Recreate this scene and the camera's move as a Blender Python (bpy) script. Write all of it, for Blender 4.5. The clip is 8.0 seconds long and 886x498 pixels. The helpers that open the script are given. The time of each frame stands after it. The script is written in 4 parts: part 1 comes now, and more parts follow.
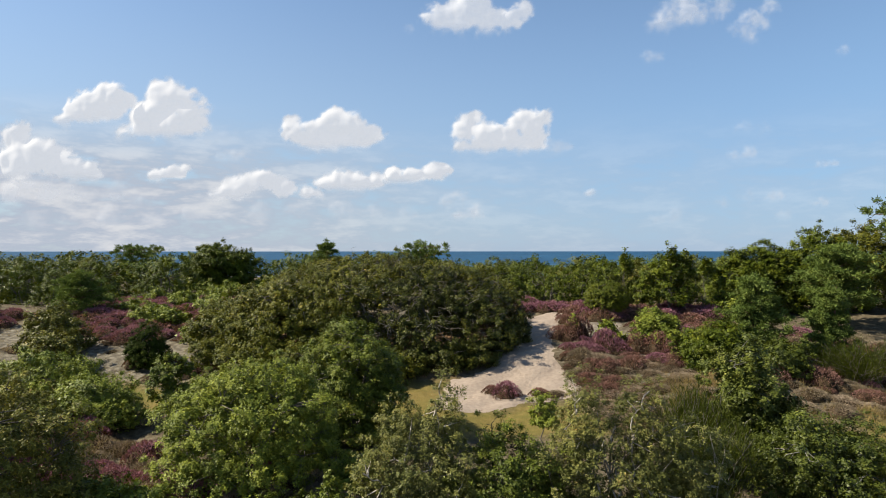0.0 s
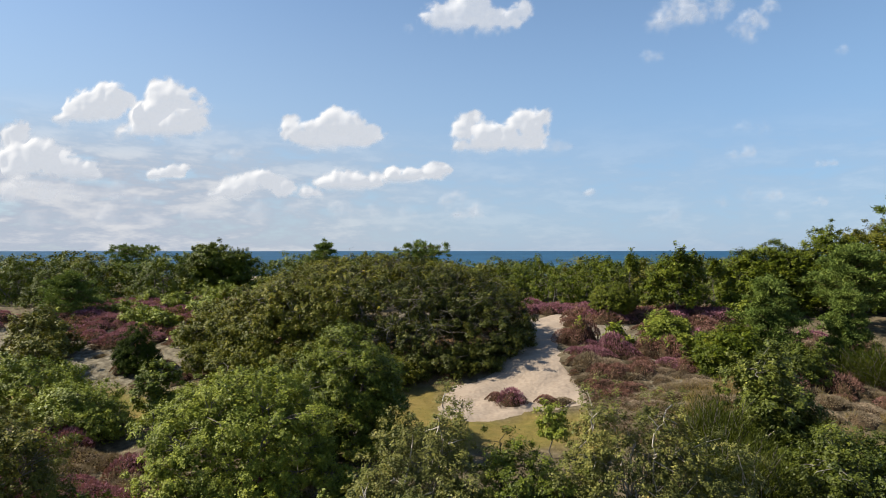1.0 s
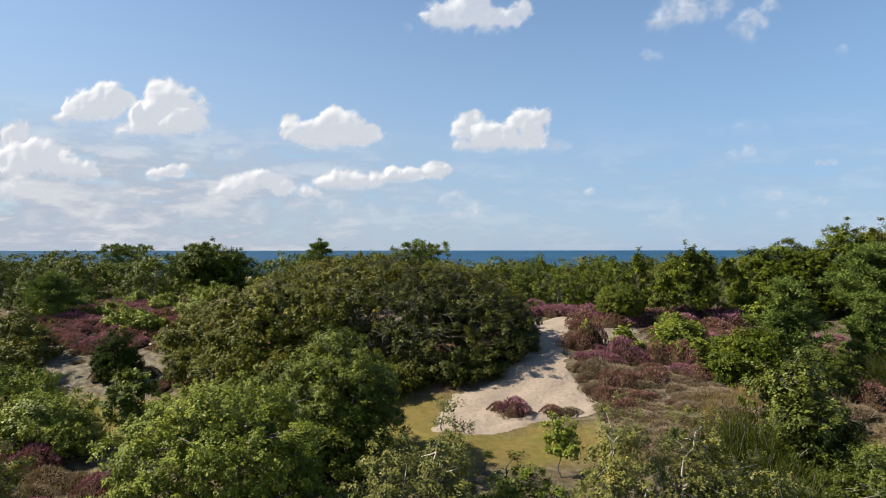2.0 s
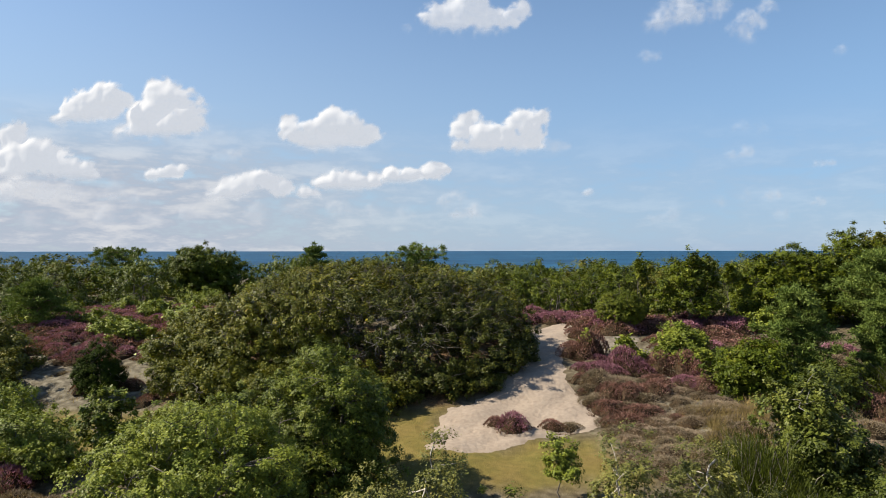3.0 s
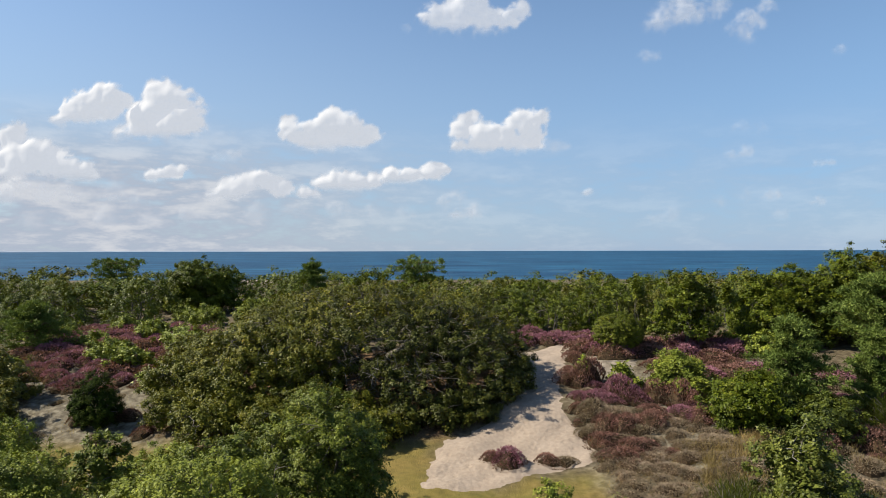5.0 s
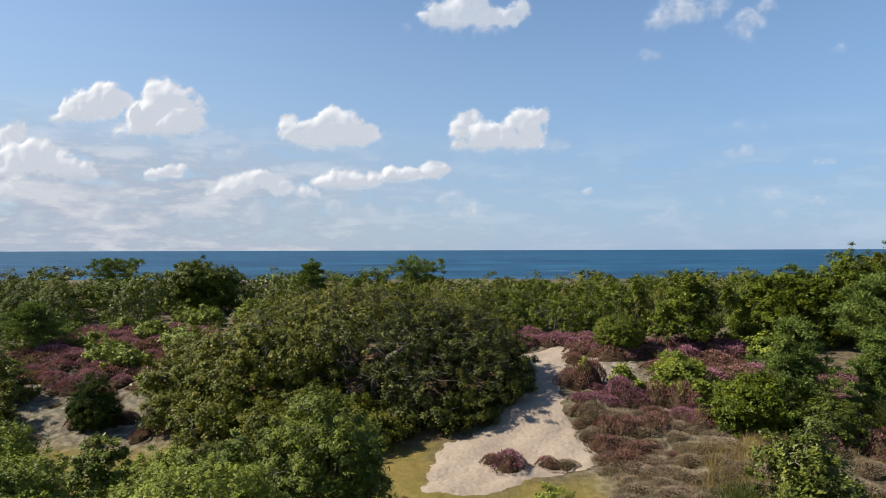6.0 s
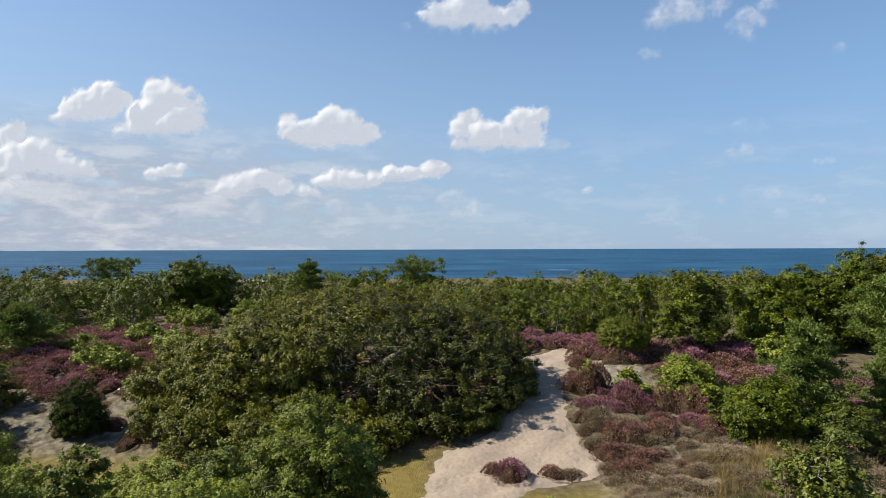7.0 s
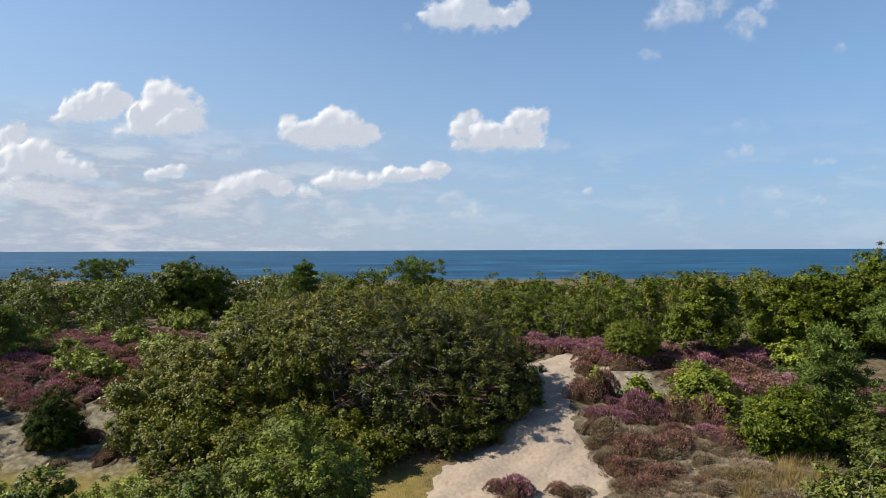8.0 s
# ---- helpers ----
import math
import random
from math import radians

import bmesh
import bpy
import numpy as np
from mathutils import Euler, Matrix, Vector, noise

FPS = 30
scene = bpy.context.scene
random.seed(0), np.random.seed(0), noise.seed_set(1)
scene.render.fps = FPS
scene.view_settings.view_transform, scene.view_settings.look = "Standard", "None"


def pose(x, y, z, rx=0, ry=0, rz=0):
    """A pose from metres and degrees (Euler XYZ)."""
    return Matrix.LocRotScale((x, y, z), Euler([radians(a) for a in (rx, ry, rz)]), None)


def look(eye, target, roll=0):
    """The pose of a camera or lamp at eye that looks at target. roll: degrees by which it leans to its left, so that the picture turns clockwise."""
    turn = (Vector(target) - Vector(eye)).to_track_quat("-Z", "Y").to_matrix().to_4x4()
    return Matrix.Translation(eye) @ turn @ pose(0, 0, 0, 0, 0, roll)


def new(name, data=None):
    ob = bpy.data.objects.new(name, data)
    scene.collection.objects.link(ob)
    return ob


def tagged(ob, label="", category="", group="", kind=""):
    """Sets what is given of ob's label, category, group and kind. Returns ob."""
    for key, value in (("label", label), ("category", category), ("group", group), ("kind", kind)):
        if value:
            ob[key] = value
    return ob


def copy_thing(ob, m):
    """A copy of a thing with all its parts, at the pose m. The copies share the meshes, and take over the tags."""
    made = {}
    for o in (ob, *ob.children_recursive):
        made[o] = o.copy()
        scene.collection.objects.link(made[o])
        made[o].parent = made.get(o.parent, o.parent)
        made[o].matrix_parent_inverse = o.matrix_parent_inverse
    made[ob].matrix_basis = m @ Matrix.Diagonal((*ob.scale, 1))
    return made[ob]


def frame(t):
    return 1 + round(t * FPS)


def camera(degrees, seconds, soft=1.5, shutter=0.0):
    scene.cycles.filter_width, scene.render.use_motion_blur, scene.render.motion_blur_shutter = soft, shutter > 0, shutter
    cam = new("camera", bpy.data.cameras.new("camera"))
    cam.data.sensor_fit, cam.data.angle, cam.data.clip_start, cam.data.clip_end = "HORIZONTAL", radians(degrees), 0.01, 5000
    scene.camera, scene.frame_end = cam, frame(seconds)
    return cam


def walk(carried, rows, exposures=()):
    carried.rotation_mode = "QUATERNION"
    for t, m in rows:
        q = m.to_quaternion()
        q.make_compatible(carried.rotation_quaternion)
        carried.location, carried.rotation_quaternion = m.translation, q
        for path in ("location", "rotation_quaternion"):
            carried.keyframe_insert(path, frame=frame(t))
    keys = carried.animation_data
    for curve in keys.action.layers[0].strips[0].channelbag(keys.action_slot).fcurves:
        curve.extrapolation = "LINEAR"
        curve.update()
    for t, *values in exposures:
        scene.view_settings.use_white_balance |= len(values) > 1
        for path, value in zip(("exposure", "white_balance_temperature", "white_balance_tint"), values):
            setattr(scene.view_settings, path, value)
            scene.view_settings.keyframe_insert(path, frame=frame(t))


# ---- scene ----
cam = camera(72.0, 8.0, soft=0.9)
PATH = [
    (0, (0.447, 1.628, 4.673), (0.421, 3.628, 4.677), -0.02),
    (0.5, (0.394, 2.032, 4.692), (0.369, 4.032, 4.696), -0.02),
    (1, (0.363, 2.489, 4.698), (0.339, 4.489, 4.701), -0.02),
    (1.5, (0.357, 3.054, 4.69), (0.333, 5.054, 4.691), -0.02),
    (1.7, (0.36, 3.312, 4.694), (0.336, 5.312, 4.695), -0.03),
    (2.8, (0.446, 4.36, 4.83), (0.427, 6.36, 4.832), -0.06),
    (3, (0.476, 4.4, 4.91), (0.457, 6.4, 4.913), -0.07),
    (3.5, (0.501, 4.385, 5.222), (0.482, 6.385, 5.226), -0.1),
    (4, (0.53, 4.383, 5.497), (0.511, 6.383, 5.502), -0.12),
    (4.5, (0.583, 4.374, 5.725), (0.563, 6.374, 5.73), -0.13),
    (4.7, (0.59, 4.376, 5.785), (0.571, 6.376, 5.789), -0.13),
    (6, (0.582, 4.48, 5.925), (0.564, 6.48, 5.925), -0.16),
    (6.5, (0.59, 4.764, 5.938), (0.572, 6.764, 5.935), -0.18),
    (7, (0.6, 5.195, 5.943), (0.582, 7.195, 5.94), -0.19),
    (7.5, (0.602, 5.761, 5.944), (0.583, 7.761, 5.942), -0.2),
    (8, (0.618, 6.289, 5.932), (0.599, 8.289, 5.932), -0.21),
]
walk(cam, [(t, look(eye, target, roll)) for t, eye, target, roll in PATH],
     [(0, 0.89, 6500, 10), (3, 0.87, 6480, 10), (4.5, 0.83, 6430, 10), (6, 0.81, 6350, 10), (8, 0.8, 6280, 10)])

# ---- sky and sun ----
SUN_AZ, SUN_EL = -89.0, 43.0          # degrees clockwise from straight ahead, and above the horizon
to_sun = Vector((math.sin(radians(SUN_AZ)) * math.cos(radians(SUN_EL)), math.cos(radians(SUN_AZ)) * math.cos(radians(SUN_EL)), math.sin(radians(SUN_EL))))
world = bpy.data.worlds.new("sky")
scene.world = world
world.use_nodes = True
wt = world.node_tree
wt.nodes.clear()
sky = wt.nodes.new("ShaderNodeTexSky")
sky.sky_type, sky.sun_disc = "NISHITA", False
sky.sun_elevation, sky.sun_rotation = radians(SUN_EL), radians(SUN_AZ)
sky.altitude, sky.air_density, sky.dust_density, sky.ozone_density = 0, 1.0, 0.3, 1.3
rise = wt.nodes.new("ShaderNodeSeparateXYZ")
wt.links.new(wt.nodes.new("ShaderNodeTexCoord").outputs["Generated"], rise.inputs[0])
veil = wt.nodes.new("ShaderNodeMapRange")                 # sea haze, thickest at the horizon
veil.interpolation_type = "SMOOTHSTEP"
for key, value in ((1, -0.02), (2, 0.55), (3, 0.78), (4, 0.0)):
    veil.inputs[key].default_value = value
wt.links.new(rise.outputs["Z"], veil.inputs[0])
hazy = wt.nodes.new("ShaderNodeMix")
hazy.data_type = "RGBA"
wt.links.new(veil.outputs[0], hazy.inputs[0])
wt.links.new(sky.outputs["Color"], hazy.inputs[6])
# a bank of thin low cloud, thickest towards the left of the bay
stretched = wt.nodes.new("ShaderNodeMapping")
stretched.inputs["Scale"].default_value = (1, 1, 3.6)
wt.links.new(rise.inputs[0].links[0].from_socket, stretched.inputs["Vector"])
puff = wt.nodes.new("ShaderNodeTexNoise")
puff.inputs["Scale"].default_value, puff.inputs["Detail"].default_value, puff.inputs["Roughness"].default_value = 9.0, 9.0, 0.64
wt.links.new(stretched.outputs[0], puff.inputs["Vector"])


def ranged(socket, a, b, c, d):
    n = wt.nodes.new("ShaderNodeMapRange")
    n.interpolation_type = "SMOOTHSTEP"
    for key, value in ((1, a), (2, b), (3, c), (4, d)):
        n.inputs[key].default_value = value
    wt.links.new(socket, n.inputs[0])
    return n.outputs[0]


def times(a, b):
    n = wt.nodes.new("ShaderNodeMath")
    n.operation = "MULTIPLY"
    wt.links.new(a, n.inputs[0])
    wt.links.new(b, n.inputs[1])
    return n.outputs[0]


side = wt.nodes.new("ShaderNodeMix")
side.data_type = "RGBA"
side.inputs[6].default_value, side.inputs[7].default_value = (3.1, 3.55, 4.25, 1), (1.95, 3.05, 4.7, 1)
wt.links.new(ranged(rise.outputs["X"], -0.65, 0.6, 0.0, 1.0), side.inputs[0])
wt.links.new(side.outputs[2], hazy.inputs[7])
bank = times(ranged(puff.outputs["Fac"], 0.3, 0.52, 0.0, 1.0), ranged(rise.outputs["Z"], 0.09, 0.23, 1.0, 0.0))
bank = times(bank, ranged(rise.outputs["X"], -0.5, 0.1, 1.0, 0.25))
banked = wt.nodes.new("ShaderNodeMix")
banked.data_type = "RGBA"
billow = wt.nodes.new("ShaderNodeMix")                    # sunlit billows over grey undersides
billow.data_type = "RGBA"
billow.inputs[6].default_value, billow.inputs[7].default_value = (3.1, 3.5, 4.2, 1), (4.75, 4.85, 5.1, 1)
wt.links.new(ranged(puff.outputs["Fac"], 0.46, 0.66, 0.0, 1.0), billow.inputs[0])
wt.links.new(billow.outputs[2], banked.inputs[7])
wt.links.new(bank, banked.inputs[0])
clean = wt.nodes.new("ShaderNodeMix")                     # rain-washed air: a cleaner blue overhead
clean.data_type, clean.blend_type = "RGBA", "MULTIPLY"
clean.inputs[0].default_value, clean.inputs[7].default_value = 1.0, (0.92, 1.0, 1.05, 1)
wt.links.new(hazy.outputs[2], clean.inputs[6])
wt.links.new(clean.outputs[2], banked.inputs[6])
wb = wt.nodes.new("ShaderNodeBackground")
wb.inputs["Strength"].default_value = 0.079
wo = wt.nodes.new("ShaderNodeOutputWorld")
wt.links.new(banked.outputs[2], wb.inputs["Color"])
wt.links.new(wb.outputs["Background"], wo.inputs["Surface"])
sun = new("sun", bpy.data.lights.new("sun", "SUN"))
sun.data.energy, sun.data.angle, sun.data.color = 5.15, radians(0.53), (1.0, 0.912, 0.76)
sun.matrix_world = look(to_sun * 100, (0, 0, 0))


# ---- materials ----
def material(name):
    m = bpy.data.materials.new(name)
    m.use_nodes = True
    nt = m.node_tree
    nt.nodes.clear()
    return m, nt, nt.nodes.new("ShaderNodeOutputMaterial")


def node(nt, kind, inputs=(), **props):
    n = nt.nodes.new(kind)
    if "operation" in props:
        n.operation = props["operation"]
    if "use_clamp" in props:
        n.use_clamp = props["use_clamp"]
    if "attribute_name" in props:
        n.attribute_name = props["attribute_name"]
    for key, value in dict(inputs).items():
        if hasattr(value, "is_output"):
            nt.links.new(value, n.inputs[key])
        else:
            n.inputs[key].default_value = value
    return n


def ramp(nt, fac, stops):
    n = nt.nodes.new("ShaderNodeValToRGB")
    els = n.color_ramp.elements
    while len(els) < len(stops):
        els.new(0.5)
    for e, (p, c) in zip(els, stops):
        e.position, e.color = p, (*c, 1)
    nt.links.new(fac, n.inputs["Fac"])
    return n.outputs["Color"]


def mix(nt, fac, a, b, blend="MIX"):
    n = nt.nodes.new("ShaderNodeMix")
    n.data_type, n.blend_type = "RGBA", blend
    for key, value in ((0, fac), (6, a), (7, b)):
        if hasattr(value, "is_output"):
            nt.links.new(value, n.inputs[key])
        else:
            n.inputs[key].default_value = value if key == 0 else (*value, 1)
    return n.outputs[2]


def noise_fac(nt, scale, detail=3, stretch=None):
    co = nt.nodes.new("ShaderNodeTexCoord").outputs["Object"]
    if stretch:
        co = node(nt, "ShaderNodeMapping", {"Vector": co, "Scale": stretch}).outputs["Vector"]
    return node(nt, "ShaderNodeTexNoise", {"Vector": co, "Scale": scale, "Detail": detail}).outputs["Fac"]


def leaf_material(name, stops, rough=0.5, gloss=0.21, through_light=0.1, patch=0.9, sunned=(1.35, 1.27, 1.0)):
    """Leaves: hue varies from leaf to leaf and from spray to spray; light passes through the blades."""
    m, nt, out = material(name)
    island = nt.nodes.new("ShaderNodeNewGeometry").outputs["Random Per Island"]
    tuft = ramp(nt, noise_fac(nt, 2.6, 4), [(0.3, (0, 0, 0)), (0.7, (1, 1, 1))])
    col = ramp(nt, mix(nt, 0.5, island, tuft), stops)
    spray = ramp(nt, noise_fac(nt, patch), [(0.3, (0.6, 0.66, 0.55)), (0.7, sunned)])
    col = mix(nt, 0.8, col, spray, "MULTIPLY")
    col = mix(nt, 0.55, col, ramp(nt, noise_fac(nt, 6.5, 2), [(0.32, (0.45, 0.5, 0.45)), (0.68, (1.45, 1.4, 1.25))]), "MULTIPLY")
    if gloss > 0.1:
        col = mix(nt, 1.0, col, (1.06, 1.0, 0.84), "MULTIPLY")
    p = node(nt, "ShaderNodeBsdfPrincipled", {"Base Color": col, "Roughness": rough, "Specular IOR Level": gloss * 0.75})
    warm = mix(nt, 1.0, col, (1.35, 1.3, 0.55), "MULTIPLY")
    t = node(nt, "ShaderNodeBsdfTranslucent", {"Color": warm})
    s = node(nt, "ShaderNodeMixShader", {0: through_light, 1: p.outputs[0], 2: t.outputs[0]})
    nt.links.new(s.outputs[0], out.inputs["Surface"])
    return m


def plain_material(name, dark, light, scale, rough=0.9, bump=0.3, bump_scale=60, stretch=None, gloss=0.3):
    m, nt, out = material(name)
    col = ramp(nt, noise_fac(nt, scale, 5, stretch), [(0.3, dark), (0.7, light)])
    b = node(nt, "ShaderNodeBump", {"Height": noise_fac(nt, bump_scale, 4, stretch), "Strength": bump, "Distance": 0.01})
    p = node(nt, "ShaderNodeBsdfPrincipled", {"Base Color": col, "Roughness": rough, "Specular IOR Level": gloss, "Normal": b.outputs["Normal"]})
    nt.links.new(p.outputs[0], out.inputs["Surface"])
    return m


LEAF_OAK = leaf_material("oak_leaf", [(0.0, (0.034, 0.052, 0.009)), (0.5, (0.093, 0.124, 0.02)), (0.85, (0.16, 0.19, 0.034)), (1.0, (0.26, 0.24, 0.06))])
LEAF_SCRUB = leaf_material("scrub_leaf", [(0.0, (0.028, 0.04, 0.005)), (0.5, (0.092, 0.104, 0.012)), (0.85, (0.172, 0.168, 0.022)), (1.0, (0.28, 0.22, 0.06))], 0.5, 0.22)
# Scrub leaf darkened in colour, for the oak's side turned from the sun
LEAF_SHADED = leaf_material("shaded_oak_leaf", [(0.0, (0.018, 0.026, 0.005)), (0.5, (0.05, 0.062, 0.012)), (0.85, (0.1, 0.108, 0.022)), (1.0, (0.2, 0.165, 0.055))], 0.5, 0.22)
LEAF_BRIGHT = leaf_material("bright_leaf", [(0.0, (0.06, 0.086, 0.014)), (0.5, (0.152, 0.192, 0.034)), (1.0, (0.27, 0.31, 0.062))])
LEAF_BELT = leaf_material("hawthorn_leaf", [(0.0, (0.024, 0.04, 0.004)), (0.5, (0.07, 0.098, 0.008)), (0.85, (0.13, 0.155, 0.016)), (1.0, (0.21, 0.2, 0.035))], 0.5, 0.2)
LEAF_OLIVE = leaf_material("olive_leaf", [(0.0, (0.038, 0.044, 0.01)), (0.5, (0.125, 0.132, 0.03)), (0.85, (0.2, 0.195, 0.048)), (1.0, (0.31, 0.235, 0.08))], 0.5, 0.22)
LEAF_BIRCH = leaf_material("birch_leaf", [(0.0, (0.054, 0.066, 0.02)), (0.5, (0.122, 0.135, 0.046)), (0.85, (0.185, 0.185, 0.072)), (1.0, (0.3, 0.22, 0.1))], 0.5, 0.22)
LEAF_GREY = leaf_material("grey_leaf", [(0.0, (0.034, 0.05, 0.011)), (0.6, (0.088, 0.112, 0.026)), (0.9, (0.16, 0.18, 0.055)), (1.0, (0.3, 0.31, 0.16))], 0.5, 0.22)
LEAF_JUNIPER = leaf_material("juniper_leaf", [(0.0, (0.016, 0.028, 0.005)), (0.7, (0.038, 0.058, 0.008)), (1.0, (0.09, 0.11, 0.016))], 0.7, 0.08, 0.15)
LEAF_JUNIPER_LIGHT = leaf_material("light_juniper_leaf", [(0.0, (0.045, 0.065, 0.008)), (0.6, (0.11, 0.135, 0.016)), (1.0, (0.2, 0.215, 0.035))], 0.6, 0.2, 0.15)
LEAF_DARK = leaf_material("dark_leaf", [(0.0, (0.032, 0.046, 0.009)), (0.6, (0.08, 0.106, 0.02)), (1.0, (0.16, 0.185, 0.04))], 0.5, 0.35, 0.25)
NEEDLE = leaf_material("pine_needle", [(0.0, (0.045, 0.076, 0.018)), (0.5, (0.105, 0.146, 0.04)), (1.0, (0.185, 0.225, 0.07))], 0.6, 0.1, 0.15)
BROOM = leaf_material("broom_twig", [(0.0, (0.02, 0.028, 0.003)), (0.6, (0.046, 0.062, 0.005)), (1.0, (0.1, 0.115, 0.012))], 0.6, 0.2, 0.2)
HEATHER_PURPLE = leaf_material("heather_flower", [(0.0, (0.165, 0.07, 0.1)), (0.5, (0.25, 0.11, 0.162)), (1.0, (0.36, 0.185, 0.255))], 0.85, 0.08, 0.15, sunned=(1.3, 1.3, 1.3))
HEATHER_BROWN = leaf_material("faded_heather_flower", [(0.0, (0.125, 0.06, 0.054)), (0.6, (0.225, 0.118, 0.108)), (1.0, (0.36, 0.215, 0.2))], 0.85, 0.08, 0.15, sunned=(1.3, 1.3, 1.3))
HEATHER_GREY = leaf_material("dead_heather_twig", [(0.0, (0.125, 0.09, 0.068)), (0.6, (0.235, 0.18, 0.14)), (1.0, (0.38, 0.31, 0.245))], 0.9, 0.08, 0.15, sunned=(1.3, 1.3, 1.3))
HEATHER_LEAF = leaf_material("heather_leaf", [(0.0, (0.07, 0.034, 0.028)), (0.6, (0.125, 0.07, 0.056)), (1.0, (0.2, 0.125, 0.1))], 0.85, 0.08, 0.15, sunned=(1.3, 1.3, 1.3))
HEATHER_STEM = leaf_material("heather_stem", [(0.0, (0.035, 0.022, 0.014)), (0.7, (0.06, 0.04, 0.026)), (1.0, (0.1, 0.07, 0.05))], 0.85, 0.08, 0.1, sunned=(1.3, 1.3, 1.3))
GRASS_DRY = leaf_material("dry_grass", [(0.0, (0.13, 0.1, 0.06)), (0.6, (0.23, 0.185, 0.115)), (1.0, (0.34, 0.285, 0.18))], 0.7, 0.2, 0.25, 0.5)
GRASS_GREEN = leaf_material("short_grass", [(0.0, (0.08, 0.064, 0.014)), (0.6, (0.145, 0.11, 0.026)), (1.0, (0.22, 0.165, 0.05))], 0.7, 0.2, 0.25, 0.5)
BARK = plain_material("dark_bark", (0.045, 0.04, 0.033), (0.16, 0.14, 0.115), 9, stretch=(1, 1, 0.3))
BARK_PALE = plain_material("lichened_bark", (0.08, 0.074, 0.064), (0.26, 0.245, 0.215), 14)
BARK_BIRCH = plain_material("birch_bark", (0.2, 0.17, 0.13), (0.55, 0.5, 0.42), 12, stretch=(1, 1, 3))
BARK_PINE = plain_material("pine_bark", (0.08, 0.05, 0.035), (0.22, 0.14, 0.09), 10)


def ground_material():
    m, nt, out = material("heath_ground")
    n1, n2, n3 = noise_fac(nt, 0.7, 6), noise_fac(nt, 5, 6), noise_fac(nt, 28, 4)
    col = ramp(nt, n2, [(0.25, (0.045, 0.034, 0.02)), (0.5, (0.095, 0.075, 0.045)), (0.75, (0.17, 0.14, 0.09))])
    att = {}
    for key in ("moss", "lichen", "litter"):
        att[key] = node(nt, "ShaderNodeAttribute", attribute_name=key).outputs["Fac"]
    moss = ramp(nt, n2, [(0.25, (0.07, 0.056, 0.015)), (0.5, (0.135, 0.1, 0.025)), (0.75, (0.21, 0.15, 0.05))])
    moss = mix(nt, n3, moss, ramp(nt, n1, [(0.35, (0.2, 0.145, 0.05)), (0.65, (0.12, 0.12, 0.026))]))
    lichen = ramp(nt, n2, [(0.3, (0.06, 0.05, 0.034)), (0.5, (0.13, 0.112, 0.08)), (0.7, (0.235, 0.21, 0.155))])
    litter = ramp(nt, n3, [(0.3, (0.05, 0.032, 0.018)), (0.5, (0.13, 0.08, 0.042)), (0.75, (0.25, 0.16, 0.09))])
    col = mix(nt, att["moss"], col, moss)
    col = mix(nt, att["lichen"], col, lichen)
    col = mix(nt, att["litter"], col, litter)
    h = node(nt, "ShaderNodeMath", {0: n2, 1: n3}, operation="ADD").outputs[0]
    b = node(nt, "ShaderNodeBump", {"Height": h, "Strength": 0.7, "Distance": 0.05})
    p = node(nt, "ShaderNodeBsdfPrincipled", {"Base Color": col, "Roughness": 0.95, "Specular IOR Level": 0.15, "Normal": b.outputs["Normal"]})
    nt.links.new(p.outputs[0], out.inputs["Surface"])
    return m


def sand_material(name="pale_sand"):
    m, nt, out = material(name)
    n1, n2, n3 = noise_fac(nt, 1.1, 5), noise_fac(nt, 9, 5), noise_fac(nt, 120, 3)
    col = ramp(nt, n1, [(0.3, (0.245, 0.192, 0.144)), (0.7, (0.31, 0.252, 0.196))])
    col = mix(nt, 0.35, col, ramp(nt, n2, [(0.3, (0.19, 0.143, 0.107)), (0.7, (0.34, 0.285, 0.226))]))
    bits = ramp(nt, n3, [(0.66, (0, 0, 0)), (0.72, (1, 1, 1))])
    col = mix(nt, node(nt, "ShaderNodeMath", {0: bits, 1: 0.35}, operation="MULTIPLY").outputs[0], col, (0.2, 0.15, 0.1))
    b = node(nt, "ShaderNodeBump", {"Height": n2, "Strength": 0.5, "Distance": 0.04})
    b2 = node(nt, "ShaderNodeBump", {"Height": n3, "Strength": 0.3, "Distance": 0.006, "Normal": b.outputs["Normal"]})
    p = node(nt, "ShaderNodeBsdfPrincipled", {"Base Color": col, "Roughness": 0.95, "Specular IOR Level": 0.15, "Normal": b2.outputs["Normal"]})
    nt.links.new(p.outputs[0], out.inputs["Surface"])
    return m


